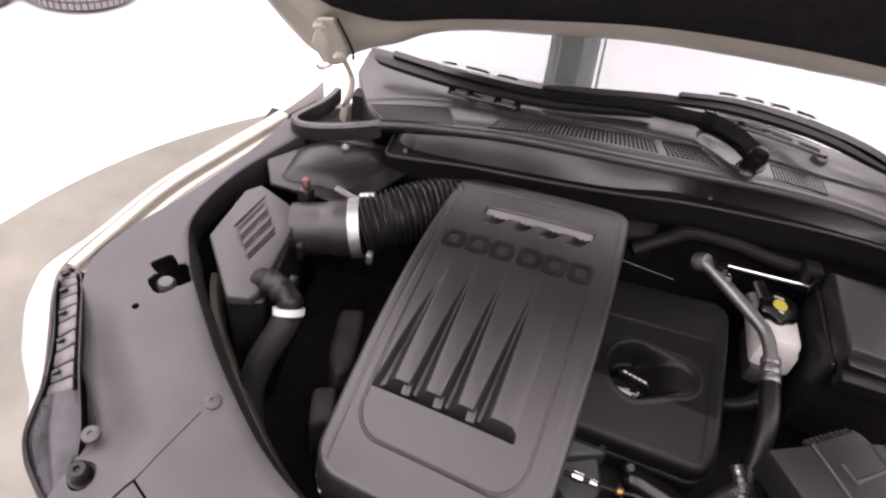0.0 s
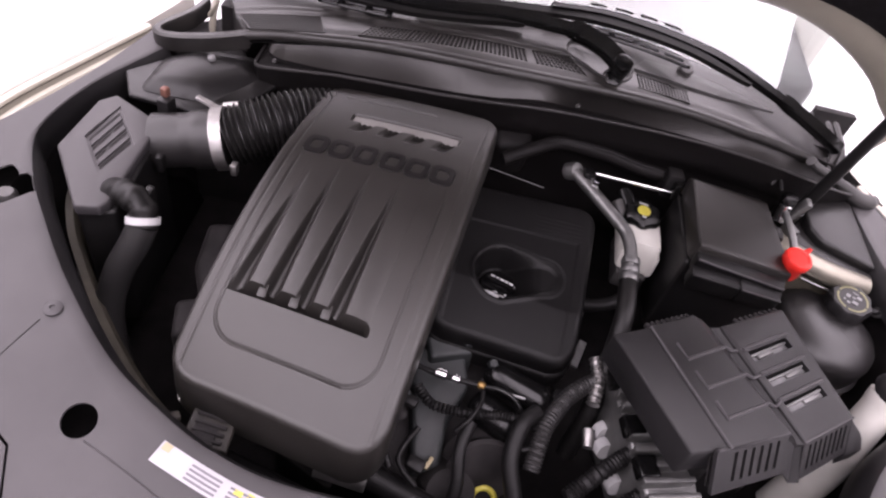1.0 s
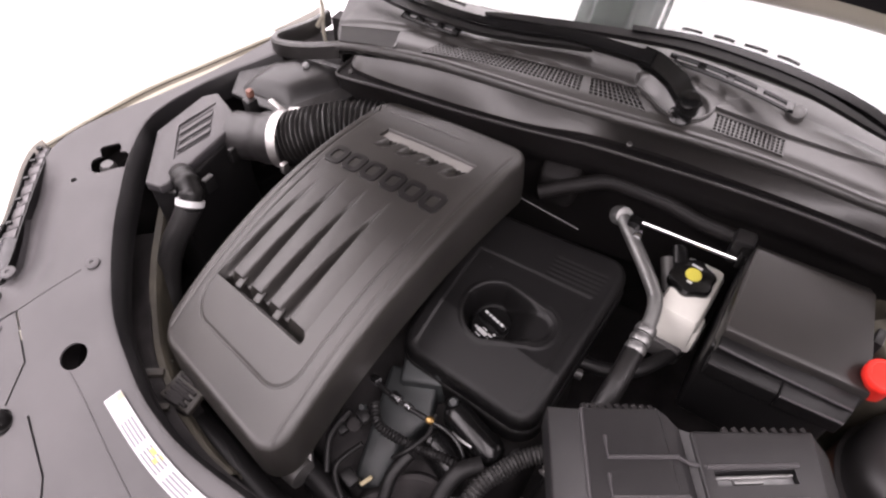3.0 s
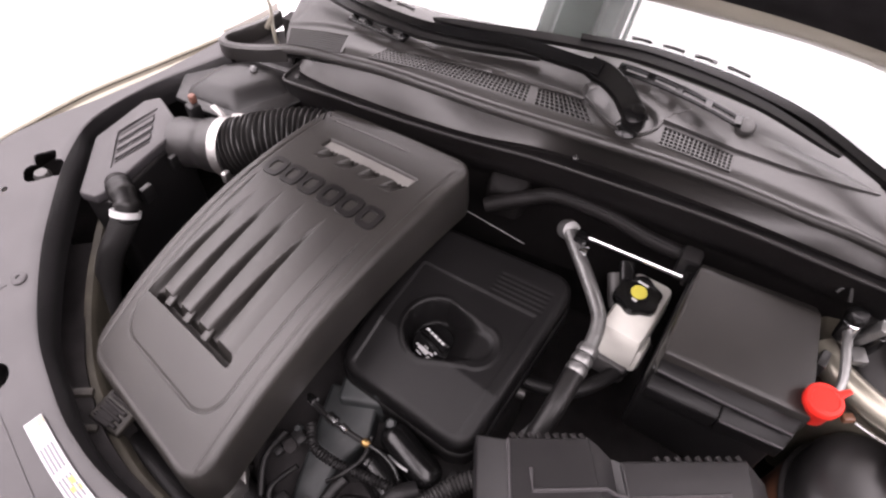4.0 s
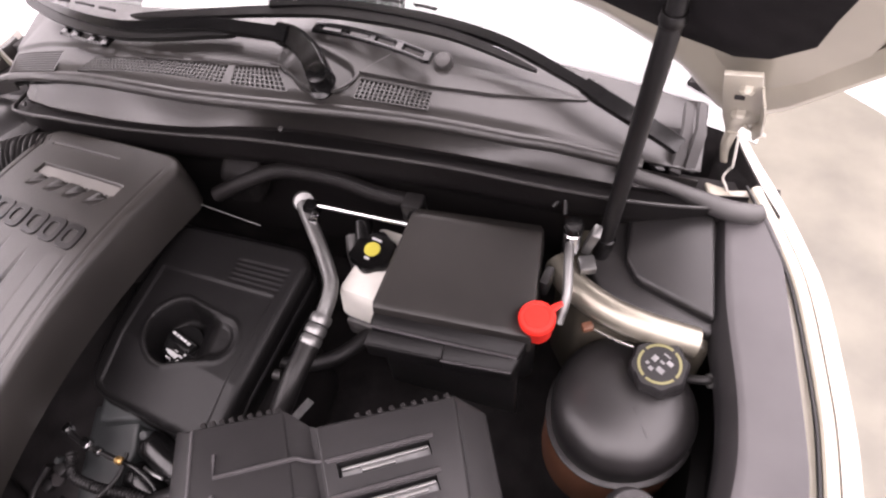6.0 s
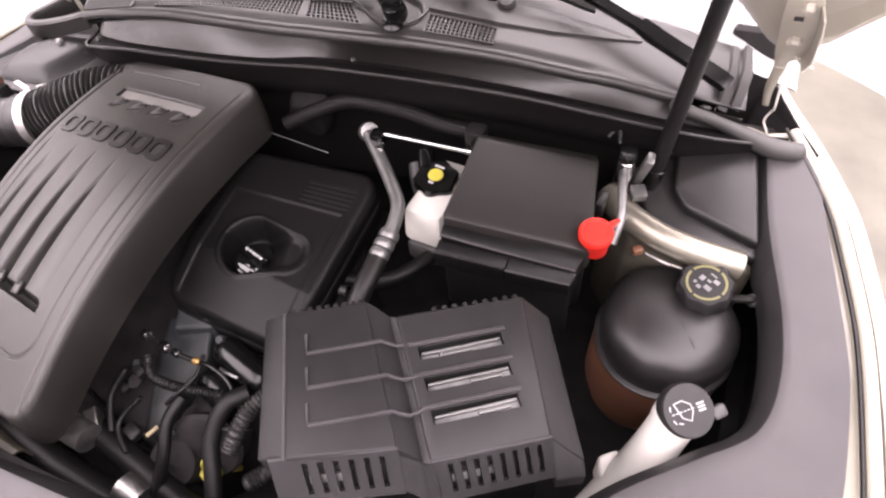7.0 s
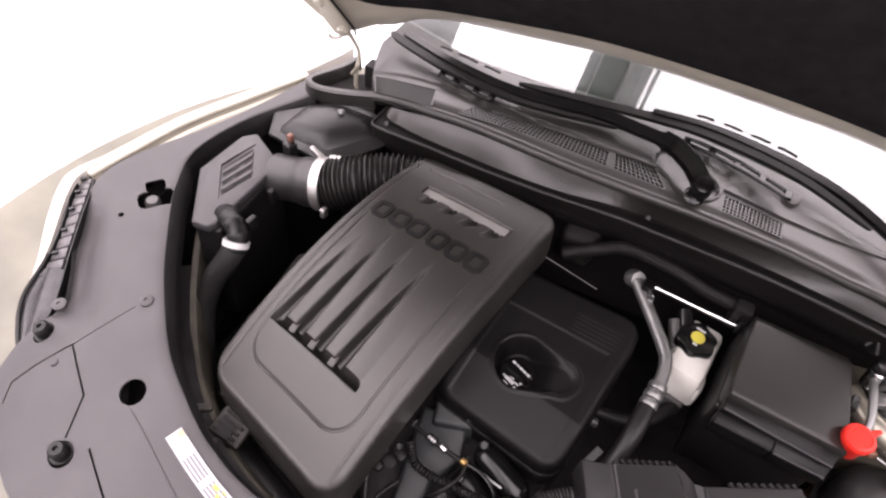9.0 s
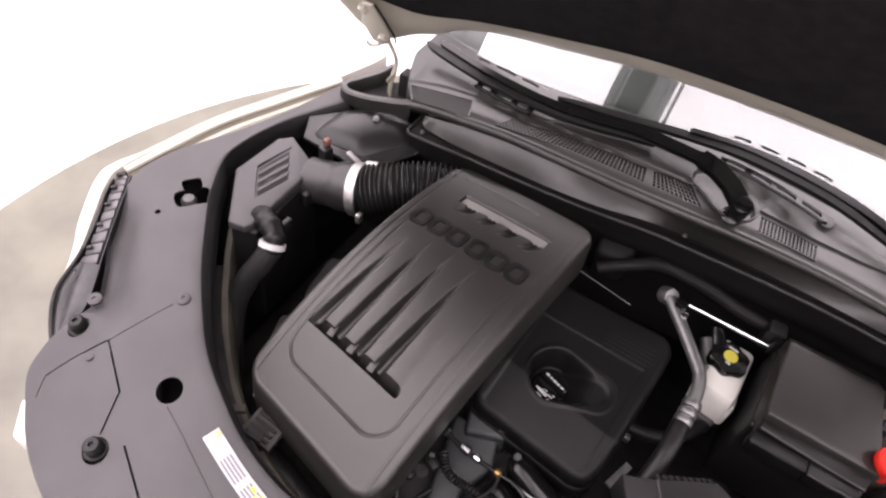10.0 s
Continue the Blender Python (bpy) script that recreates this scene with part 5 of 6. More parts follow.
part("crease", sweep([TC + V((r * math.cos(radians(-58)), r * math.sin(radians(-58)), z)) for r, z in ((0.02, 0.034), (0.042, 0.032), (0.062, 0.028), (0.080, 0.017))], 0.0025, 8, 3), TANK, tank)
NC = V((0.615, -0.263, 0.874))
part("neck", lathe([(0.031, -0.03), (0.031, 0.0), (0.027, 0.01)], NC, (-0.05, 0.22, 1), 28), TANK, tank)
tcap = part("cap", lathe([(0.034, -0.004), (0.0365, 0.0), (0.0365, 0.026), (0.033, 0.031), (0, 0.031)], NC, (-0.08, -0.12, 1), 64, 8, 0.045), BATTERY, tank, "lobed black pressure cap with pale print")
turn = V((-0.08, -0.12, 1)).normalized().to_track_quat("Z", "Y").to_matrix()
b = bmesh.new()
for k in range(40):
    a0, a1 = 2 * math.pi * k / 40, 2 * math.pi * (k + 1) / 40
    if k % 10 == 9:
        continue
    q = [NC + turn @ V((r * math.cos(a), r * math.sin(a), 0.0316)) for r, a in ((0.0240, a0), (0.0275, a0), (0.0275, a1), (0.0240, a1))]
    b.faces.new([b.verts.new(p) for p in q])
part("print_ring", b, OCHRE, tcap, "pale yellow ring of print")
b = bmesh.new()
for x, y, sx, sy in ((0.006, -0.006, 0.010, 0.007), (-0.009, 0.002, 0.007, 0.008), (0.009, 0.009, 0.008, 0.006), (-0.004, -0.012, 0.006, 0.005), (0.0, 0.015, 0.010, 0.002), (-0.012, -0.009, 0.004, 0.004), (0.001, 0.004, 0.006, 0.003)):
    m = turn.to_euler()
    block(NC + turn @ V((x, y, 0.0316)), (sx, sy, 0.0008), 0, tuple(math.degrees(v) for v in m), bm=b)
part("print_marks", b, GREY, tcap)
part("hose_tail", sweep([NC + V((0.03, 0.0, 0.0)), NC + V((0.06, 0.0, 0.01)), NC + V((0.075, 0.01, 0.0))], 0.006, 10), RUBBER, tank)
part("hose_clamp", lathe([(0.009, -0.008), (0.010, 0.0), (0.009, 0.008)], NC + V((0.068, 0.004, 0.005)), (1, 0.3, 0), 14), PIPE, tank)

# ---- washer filler ----
wash = thing("washer_filler", "white washer fluid filler neck with a black flip cap", "filler neck")
part("neck", sweep([(0.530, -0.560, 0.66), (0.562, -0.528, 0.77), (0.582, -0.498, 0.84), (0.598, -0.469, 0.908)], lambda s, d: 0.033 - 0.006 * step(0.3, 0.9, s) + 0.002 * step(0.93, 0.96, s), 24), NYLON, wash)
WA = V((0.25, -0.28, 0.85)).normalized()
WC = V((0.601, -0.466, 0.912))
part("shoulder", hull([(0.520, -0.508, 0.80), (0.548, -0.490, 0.805), (0.560, -0.515, 0.79), (0.535, -0.535, 0.785)], 0.06, 0.008), NYLON, wash, "second white moulded piece")
wcap = part("cap", lathe([(0.031, -0.006), (0.0325, 0.0), (0.0325, 0.013), (0.031, 0.0165), (0, 0.0170)], WC, WA, 40), BATTERY, wash, "black flip cap with a washer symbol")
turn = WA.to_track_quat("Z", "Y").to_matrix()
e = tuple(math.degrees(v) for v in turn.to_euler())
part("tab", block(WC + V((0.040, 0.012, -0.002)), (0.020, 0.017, 0.012), 0.005, e), HOSE, wcap)
b = bmesh.new()
spin = radians(-4)


def on_cap(x, y):
    return WC + turn @ V((x * math.cos(spin) - y * math.sin(spin), x * math.sin(spin) + y * math.cos(spin), 0.0175))


fan = [(-0.016, 0.012), (-0.005, 0.013), (0.004, 0.006), (0.004, -0.002), (-0.002, -0.012), (-0.011, -0.006), (-0.016, 0.012)]
sweep([on_cap(*p) for p in fan], 0.0008, 4, 1, bm=b)
for k in range(6):
    x = -0.022 + 0.005 * k
    sweep([on_cap(x, 0.001), on_cap(x + 0.003, 0.001)], 0.0008, 4, 1, bm=b)
for line in ([(-0.021, 0.011), (-0.023, 0.005)], [(-0.021, -0.010), (-0.023, -0.005)], [(-0.018, -0.010), (-0.013, -0.012)]):
    sweep([on_cap(*p) for p in line], 0.0009, 4, 1, bm=b)
for y in (-0.004, 0.0, 0.004):
    sweep([on_cap(0.011, y), on_cap(0.020, y)], 0.0013, 4, 1, bm=b)
part("washer_symbol", b, PALE, wcap)

# ---- terminal with red cap, and refrigerant port ----
red = thing("jump_terminal", "battery terminal under a bright red plastic cap", "terminal")
RC = V((0.455, -0.284, 0.976))
part("cap", lathe([(0.0165, -0.034), (0.019, -0.030), (0.0195, -0.006), (0.0225, -0.002), (0.0232, 0.008), (0.021, 0.0115), (0.0165, 0.012), (0.0155, 0.0105), (0.0, 0.0105)], RC, (0, -0.1, 1), 40), RED, red)
part("strap", sweep([RC + V((0.014, 0.013, 0.008)), RC + V((0.020, 0.019, 0.011)), RC + V((0.026, 0.024, 0.013))], lambda s, d: 0.006 - 0.003 * s, 8, flat=0.5), RED, red)
port = thing("charge_port", "bright metal refrigerant charging port on a bracket", "pipe fitting")
part("pipe", sweep([(0.478, -0.255, 0.93), (0.482, -0.225, 0.955), (0.474, -0.18, 0.972), (0.47, -0.145, 0.975)], 0.0065, 10), PIPE, port)
part("valve", lathe([(0.012, -0.012), (0.013, 0.0), (0.013, 0.02), (0.009, 0.024), (0, 0.024)], (0.472, -0.15, 0.965), (0, 0.2, 1), 18), CHROME, port)
part("valve_cap", lathe([(0.014, 0), (0.0145, 0.012), (0.012, 0.016), (0, 0.016)], (0.472, -0.145, 0.988), (0, 0.2, 1), 18), SATIN, port)
part("bracket", block((0.498, -0.145, 0.975), (0.012, 0.02, 0.06), 0.003, (10, 12, 0)), PIPE, port)
part("bracket_foot", block((0.498, -0.165, 0.945), (0.022, 0.025, 0.014), 0.003, (0, 0, 20)), PIPE, port)
part("wire", sweep([(0.458, -0.13, 1.0), (0.452, -0.11, 1.012), (0.440, -0.12, 1.0)], 0.003, 8), RUBBER, port)

# ---- right strut tower ----
tower = thing("strut_tower", "champagne painted strut tower with a bright rolled rim", "strut tower")
part("rim", sweep([(0.458, -0.155, 0.925), (0.485, -0.186, 0.922), (0.54, -0.212, 0.915), (0.60, -0.219, 0.905), (0.655, -0.218, 0.895)], 0.021, 14, 8), STRUT, tower)
# Dark olive instead of champagne puts the dome's shade into its colour.
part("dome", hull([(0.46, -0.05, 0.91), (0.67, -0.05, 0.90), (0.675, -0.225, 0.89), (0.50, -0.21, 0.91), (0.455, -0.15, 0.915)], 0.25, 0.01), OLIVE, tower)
part("clip", block((0.515, -0.235, 0.902), (0.016, 0.012, 0.012), 0.003, (0, 0, 30)), COOLANT, tower, "small brown clip on the rim")
part("wire", sweep([(0.525, -0.237, 0.902), (0.555, -0.244, 0.899), (0.578, -0.246, 0.896)], 0.0018, 6), CHROME, tower)


def strut_cover(label, top, skirt_drop, low):
    s = thing("strut_cover", label, "cover", group="strut covers")
    part("lid", hull(top, 0.022, 0.007, 4), BLACK, s)
    part("skirt", hull(low, skirt_drop, 0.008), BLACK, s)
    return s


strut_cover("black plastic strut tower cover beside the charging port", [(0.541, -0.035, 0.955), (0.655, -0.045, 0.952), (0.672, -0.196, 0.925), (0.567, -0.166, 0.938), (0.546, -0.138, 0.945)], 0.03, [(0.52, -0.03, 0.935), (0.665, -0.035, 0.93), (0.682, -0.21, 0.905), (0.57, -0.203, 0.918), (0.522, -0.19, 0.925), (0.497, -0.152, 0.93), (0.505, -0.08, 0.935)])
far = thing("strut_cover", "black plastic strut tower cover behind the air filter", "cover", group="strut covers")
part("lid", loft([(-0.640, -0.188, 0.984), (-0.634, -0.130, 0.986), (-0.602, -0.104, 0.988), (-0.530, -0.098, 0.990), (-0.520, -0.120, 0.988), (-0.566, -0.176, 0.984)], [(-0.664, -0.212, 0.962), (-0.662, -0.108, 0.966), (-0.607, -0.070, 0.972), (-0.496, -0.066, 0.974), (-0.478, -0.120, 0.970), (-0.545, -0.205, 0.960)], 0.010), BLACK, far)
part("skirt", hull([(-0.67, -0.222, 0.963), (-0.70, -0.165, 0.966), (-0.61, -0.064, 0.974), (-0.485, -0.058, 0.978), (-0.455, -0.125, 0.976), (-0.50, -0.198, 0.964), (-0.56, -0.225, 0.958)], 0.010, 0.004), BLACK, far)
part("stud", lathe([(0.007, -0.003), (0.007, 0.003), (0.004, 0.006), (0, 0.006)], (-0.572, -0.112, 0.990), (0, -0.1, 1), 12), GREY, far)

# ---- brake reservoir, brace rod, refrigerant line ----
res = thing("brake_fluid_reservoir", "milky white brake fluid reservoir with a black cap", "reservoir")
part("body", block((0.214, -0.232, 0.912), (0.066, 0.135, 0.066), 0.012, (-4, 0, -7), 0.06), NYLON, res)
part("front_step", block((0.215, -0.272, 0.898), (0.066, 0.045, 0.05), 0.010, (-8, 0, -7)), NYLON, res)
part("base", block((0.213, -0.25, 0.865), (0.055, 0.11, 0.04), 0.008, (0, 0, -7)), HOSE, res)
BA = V((0.03, -0.06, 1)).normalized()
BC = V((0.206, -0.221, 0.940))
cap = part("cap", lathe([(0.024, -0.012), (0.031, 0.0), (0.0325, 0.004), (0.0325, 0.016), (0.030, 0.019), (0.016, 0.0195), (0.0155, 0.0205), (0, 0.0205)], BC, BA, 60, 6, 0.07), SATIN, res, "lobed black screw cap")
part("badge", lathe([(0.0118, 0.0), (0.0112, 0.0018), (0, 0.0018)], BC + BA * 0.0205, BA, 24), YELLOW, cap, "yellow round badge")
for dx, dy, w in ((0.001, 0.0165, 0.016), (-0.002, -0.0165, 0.008)):
    part("print_bar", block(BC + BA * 0.0205 + V((dx, dy, 0.001)), (w, 0.0035, 0.0008), 0, (4, 0, -12)), PALE, cap)
part("sensor_plug", sweep([(0.165, -0.20, 0.95), (0.175, -0.222, 0.94), (0.185, -0.235, 0.925)], 0.011, 10), HOSE, res)
part("sensor_plug", sweep([(0.175, -0.18, 0.96), (0.185, -0.205, 0.95)], 0.014, 10), SATIN, res)

rod = thing("steel_brace", "bright steel brace rod below the cowl", "rod")
part("rod", sweep([(0.111, -0.184, 0.986), (0.255, -0.182, 0.981)], 0.0038, 10), CHROME, rod)
part("eye", block((0.102, -0.188, 0.98), (0.022, 0.022, 0.026), 0.006), SATIN, rod)
part("eye", block((0.262, -0.175, 0.985), (0.024, 0.028, 0.036), 0.006), SATIN, rod)

ac = thing("refrigerant_line", "dull aluminium pipe crimped onto a black hose", "pipe")
part("pipe", sweep([(0.082, -0.179, 0.975), (0.098, -0.198, 0.972), (0.135, -0.240, 0.965), (0.163, -0.276, 0.96), (0.172, -0.292, 0.957), (0.176, -0.312, 0.953), (0.1765, -0.335, 0.948)], 0.0105, 16), PIPE, ac)
part("end_fitting", lathe([(0.015, -0.012), (0.016, 0.0), (0.014, 0.01), (0, 0.012)], (0.078, -0.172, 0.972), (0.5, -0.5, 0.6), 16), PIPE, ac)
part("end_fitting", block((0.112, -0.205, 0.976), (0.014, 0.014, 0.014), 0.003), CHROME, ac)
for k in range(3):
    p, q = V((0.1765, -0.333, 0.949)), V((0.172, -0.378, 0.939))
    part("crimp", sweep([p.lerp(q, k / 3 + 0.02), p.lerp(q, k / 3 + 0.17), p.lerp(q, k / 3 + 0.31)], lambda s, d: 0.0138 + 0.0013 * math.sin(math.pi * s), 18, 5), PIPE, ac)
part("hose", sweep([(0.172, -0.376, 0.939), (0.167, -0.43, 0.925), (0.158, -0.48, 0.89), (0.147, -0.535, 0.83), (0.13, -0.58, 0.74)], 0.0145, 16), RUBBER, ac)
part("lower_crimp", sweep([(0.166, -0.462, 0.85), (0.150, -0.52, 0.835)], lambda s, d: 0.012 + 0.002 * math.sin(d * 420), 14, 12), CHROME, ac)

# ---- passenger side: air filter, intake duct, breather hose ----
air = thing("air_filter_box", "black air filter box with a grey slotted lid", "air filter")
LID = [(-0.672, -0.249, 0.979), (-0.598, -0.281, 0.971), (-0.592, -0.307, 0.97), (-0.59, -0.459, 0.964), (-0.598, -0.473, 0.963), (-0.632, -0.475, 0.957), (-0.706, -0.372, 0.963), (-0.692, -0.269, 0.977)]
lid = part("lid", hull(LID, 0.018, 0.0035), PANEL, air)
a, b2, c2, d2 = V((-0.677, -0.347, 0.9685)), V((-0.658, -0.271, 0.9765)), V((-0.626, -0.414, 0.9635)), V((-0.606, -0.342, 0.969))
hole = bmesh.new()
top = [hole.verts.new(p + V((0, 0, 0.01))) for p in (a, b2, d2, c2)]
low = [hole.verts.new(p + V((0, 0, -0.0035))) for p in (a, b2, d2, c2)]
hole.faces.new(top)
hole.faces.new(low[::-1])
for k in range(4):
    hole.faces.new((top[k], low[k], low[(k + 1) % 4], top[(k + 1) % 4]))
cut(lid, [hole])
for k in range(4):
    v = 0.13 + 0.245 * k
    # The lid's slots are solid dark strips, their shade put into colour.
    for name, dv, h, m, z in (("slot_shade", 0.0, 0.045, DARK, -0.0030), ("lid_bar", 0.12, 0.06, PANEL, -0.0005)):
        if name == "lid_bar" and k == 3:
            continue
        q = [quad(a, b2, c2, d2, u, v + dv + e) + V((0, 0, z)) for u, e in ((0.06, -h), (0.94, -h), (0.94, h), (0.06, h))]
        part(name, hull(q, 0.003, 0.0008, 1), m, air)
part("body", hull([(-0.682, -0.257, 0.96), (-0.592, -0.285, 0.953), (-0.582, -0.462, 0.948), (-0.632, -0.472, 0.938), (-0.697, -0.372, 0.943)], 0.25, 0.006), BLACK, air)
for y in (-0.33, -0.41):
    part("clip", block((-0.575 + (y + 0.33) * -0.2, y, 0.935), (0.012, 0.022, 0.03), 0.003), BLACK, air)
part("sensor", block((-0.597, -0.245, 0.965), (0.022, 0.022, 0.05), 0.004, (0, 0, -15)), BLACK, air, "black sensor plug")
part("sensor_tip", block((-0.599, -0.239, 0.997), (0.012, 0.012, 0.016), 0.003, (0, 0, -15)), COPPER, air, "reddish tip of the sensor plug")

duct = thing("intake_duct", "black corrugated intake duct with a steel clamp", "air duct")
part("sleeve", sweep([(-0.60, -0.290, 0.938), (-0.548, -0.281, 0.947), (-0.490, -0.270, 0.958)], lambda s, d: 0.043 + 0.004 * step(0.5, 0.56, s), 32), TANK, duct)
part("bellows", sweep([(-0.492, -0.270, 0.958), (-0.44, -0.245, 0.976), (-0.385, -0.213, 0.985), (-0.325, -0.190, 0.982), (-0.27, -0.186, 0.972)], corrugated(0.0085, 0.0450, 0.0042), 32, 72), BELLOWS, duct)
part("clamp", sweep([(-0.509, -0.274, 0.955), (-0.492, -0.270, 0.958)], lambda s, d: 0.0492 + 0.0018 * math.cos(4 * math.pi * s), 32, 12), ALU, duct, "bright steel band clamp")
part("clamp_screw", lathe([(0.006, -0.012), (0.0065, 0.0), (0.006, 0.012), (0, 0.012)], (-0.494, -0.240, 1.000), (1, 0.1, 0.3), 10), ALU, duct)
part("clamp_screw", block((-0.527, -0.249, 1.001), (0.042, 0.010, 0.006), 0.002, (0, 10, -14)), ALU, duct)
part("clamp_tail", block((-0.463, -0.325, 0.948), (0.01, 0.014, 0.02), 0.002), ALU, duct)

tub = thing("breather_hose", "grey rubber breather hose with a white clamp band", "hose")
part("elbow", sweep([(-0.605, -0.425, 0.945), (-0.585, -0.436, 0.962), (-0.562, -0.447, 0.967), (-0.545, -0.458, 0.958), (-0.54, -0.475, 0.94)], lambda s, d: 0.018 + (0.0025 if 0.12 < s % 0.2 < 0.19 else 0), 18), RUBBER, tub)
part("band", sweep([(-0.5425, -0.465, 0.953), (-0.541, -0.471, 0.9455)], 0.0228, 20), PALE, tub, "pale clamp band")
part("hose", sweep([(-0.541, -0.47, 0.945), (-0.552, -0.487, 0.915), (-0.572, -0.508, 0.87), (-0.582, -0.535, 0.81), (-0.560, -0.58, 0.74), (-0.535, -0.62, 0.68)], 0.0205, 18), BREATHER, tub)

# bonnet gas strut
prop = thing("bonnet_prop", "black bonnet gas strut", "strut")
part("tube", sweep([(0.515, -0.125, 0.955), (0.5363, -0.1537, 1.3199)], 0.0108, 16), LOOM, prop)
part("shaft", sweep([(0.5363, -0.1537, 1.3199), (0.541, -0.16, 1.4)], 0.0092, 14), LOOM, prop)
part("collar", lathe([(0.0108, -0.004), (0.0128, 0.0), (0.0115, 0.01)], (0.5363, -0.1537, 1.3199), (0.026, -0.035, 0.445), 16), RUBBER, prop)
part("end_bracket", sweep([(0.510, -0.237, 1.440), (0.518, -0.236, 1.437), (0.529, -0.233, 1.433), (0.533, -0.220, 1.416), (0.536, -0.208, 1.400)], 0.0045, 8, flat=0.6), INNER, prop, "champagne painted bracket at the bonnet end")
part("ball_stud", lathe([(0.010, -0.03), (0.013, -0.01), (0.014, 0.012), (0.008, 0.016)], (0.514, -0.127, 0.948), (0.1, 0.19, 1), 14), SATIN, prop)

# ---- the engine and its clutter, forward of the covers ----
block_thing = thing("engine_block", "grey cast engine front with dark housings", "engine")
part("front_casting", hull([(-0.140, -0.505, 0.842), (-0.06, -0.500, 0.85), (-0.045, -0.55, 0.835), (-0.068, -0.60, 0.812), (-0.068, -0.66, 0.78), (-0.108, -0.665, 0.78), (-0.122, -0.59, 0.815)], 0.16, 0.008), CAST, block_thing, "grey green aluminium casting")
# The hole is a dark disc; nothing is cut.
part("bolt_hole", lathe([(0.010, -0.004), (0.010, 0.001), (0.008, 0.0015), (0, 0.0015)], (-0.139, -0.61, 0.822), (0, -0.4, 1), 16), DARK, block_thing)
part("front_casting", hull([(-0.13, -0.47, 0.865), (-0.05, -0.475, 0.868), (-0.045, -0.51, 0.86), (-0.11, -0.53, 0.855)], 0.06, 0.006), CAST, block_thing, "grey green aluminium casting")
part("crankcase", hull([(-0.30, -0.30, 0.84), (0.1, -0.28, 0.84), (0.1, -0.55, 0.79), (-0.08, -0.68, 0.74), (-0.32, -0.62, 0.78)], 0.26, 0.02), DARK, block_thing)
part("manifold", sweep([(-0.42, -0.55, 0.84), (-0.38, -0.60, 0.81), (-0.30, -0.64, 0.79), (-0.2, -0.68, 0.77)], 0.035, 14), DARK, block_thing)
part("side_casting", hull([(-0.495, -0.365, 0.862), (-0.452, -0.360, 0.868), (-0.440, -0.470, 0.865), (-0.462, -0.495, 0.858), (-0.488, -0.450, 0.855)], 0.12, 0.012), DARK, block_thing, "dark casting beside the engine cover")
part("side_casting", hull([(-0.490, -0.515, 0.850), (-0.455, -0.505, 0.856), (-0.440, -0.56, 0.850), (-0.475, -0.575, 0.842)], 0.10, 0.010), DARK, block_thing, "dark casting beside the engine cover")
part("pale_casting", hull([(-0.213, -0.684, 0.803), (-0.187, -0.654, 0.806), (-0.164, -0.680, 0.80), (-0.181, -0.702, 0.792)], 0.03, 0.004), ALU, block_thing, "pale metal casting")
part("canister", sweep([(-0.235, -0.69, 0.80), (-0.165, -0.70, 0.80)], 0.021, 18), ALU, block_thing, "dull metal cylinder")
part("bracket", block((-0.455, -0.672, 0.80), (0.012, 0.035, 0.006), 0.002, (0, 0, 30)), ALU, block_thing)
part("bracket", block((-0.43, -0.645, 0.835), (0.014, 0.03, 0.006), 0.002, (0, 0, 30)), NYLON, block_thing)
part("pulley", lathe([(0.05, -0.02), (0.055, -0.015), (0.048, 0), (0.055, 0.015), (0.05, 0.02), (0.01, 0.022)], (-0.01, -0.64, 0.77), (0.2, -0.8, 0.5), 32), DARK, block_thing)
part("pump_body", lathe([(0.04, -0.05), (0.045, 0), (0.035, 0.03), (0.0, 0.035)], (-0.05, -0.67, 0.745), (0.1, -0.6, 0.8), 28), DARK, block_thing)
for x, y, z, s in ((-0.1, -0.485, 0.873, 0.012), (-0.058, -0.50, 0.868, 0.009), (-0.02, -0.53, 0.87, 0.008), (-0.135, -0.59, 0.845, 0.006), (-0.05, -0.655, 0.80, 0.007)):
    part("bolt", lathe([(s, -0.006), (s, 0.003), (s * 0.7, 0.006), (0, 0.006)], (x, y, z), (0, -0.4, 1), 6), CAST, block_thing)

line = thing("fuel_rail", "dark fuel line with bright metal and brass fittings", "pipe")
line.location = (0.005, -0.012, 0.0)
part("tube", sweep([(-0.150, -0.535, 0.862), (-0.138, -0.542, 0.866), (-0.112, -0.550, 0.868), (-0.08, -0.555, 0.869), (-0.038, -0.558, 0.869)], 0.004, 10), LOOM, line)
part("tube", sweep([(-0.036, -0.558, 0.869), (-0.015, -0.560, 0.872), (0.006, -0.566, 0.868), (0.022, -0.576, 0.856), (0.03, -0.59, 0.84)], 0.0035, 10), SATIN, line)
for p, r, h in (((-0.139, -0.541, 0.867), 0.0075, 0.005), ((-0.098, -0.551, 0.869), 0.0080, 0.009), ((-0.076, -0.555, 0.870), 0.0060, 0.006)):
    part("fitting", lathe([(r * 0.7, -h), (r, -h * 0.8), (r, h * 0.8), (r * 0.7, h)], p, (1, -0.25, 0.1), 12), CHROME, line, "bright metal fitting")
part("fitting", lathe([(0.003, -0.006), (0.0055, -0.003), (0.0055, 0.003), (0.003, 0.006)], (-0.040, -0.558, 0.871), (1, -0.1, 0.1), 12), GOLD, line, "brass coloured fitting")
part("coil_housing", sweep([(-0.030, -0.518, 0.852), (-0.022, -0.522, 0.853), (0.015, -0.536, 0.850), (0.055, -0.549, 0.845), (0.064, -0.552, 0.843)], lambda s, d: 0.022 * math.sqrt(max(0.02, 1 - (2 * s - 1) ** 8)), 20, 10), SATIN, line, "glossy black rounded housing")
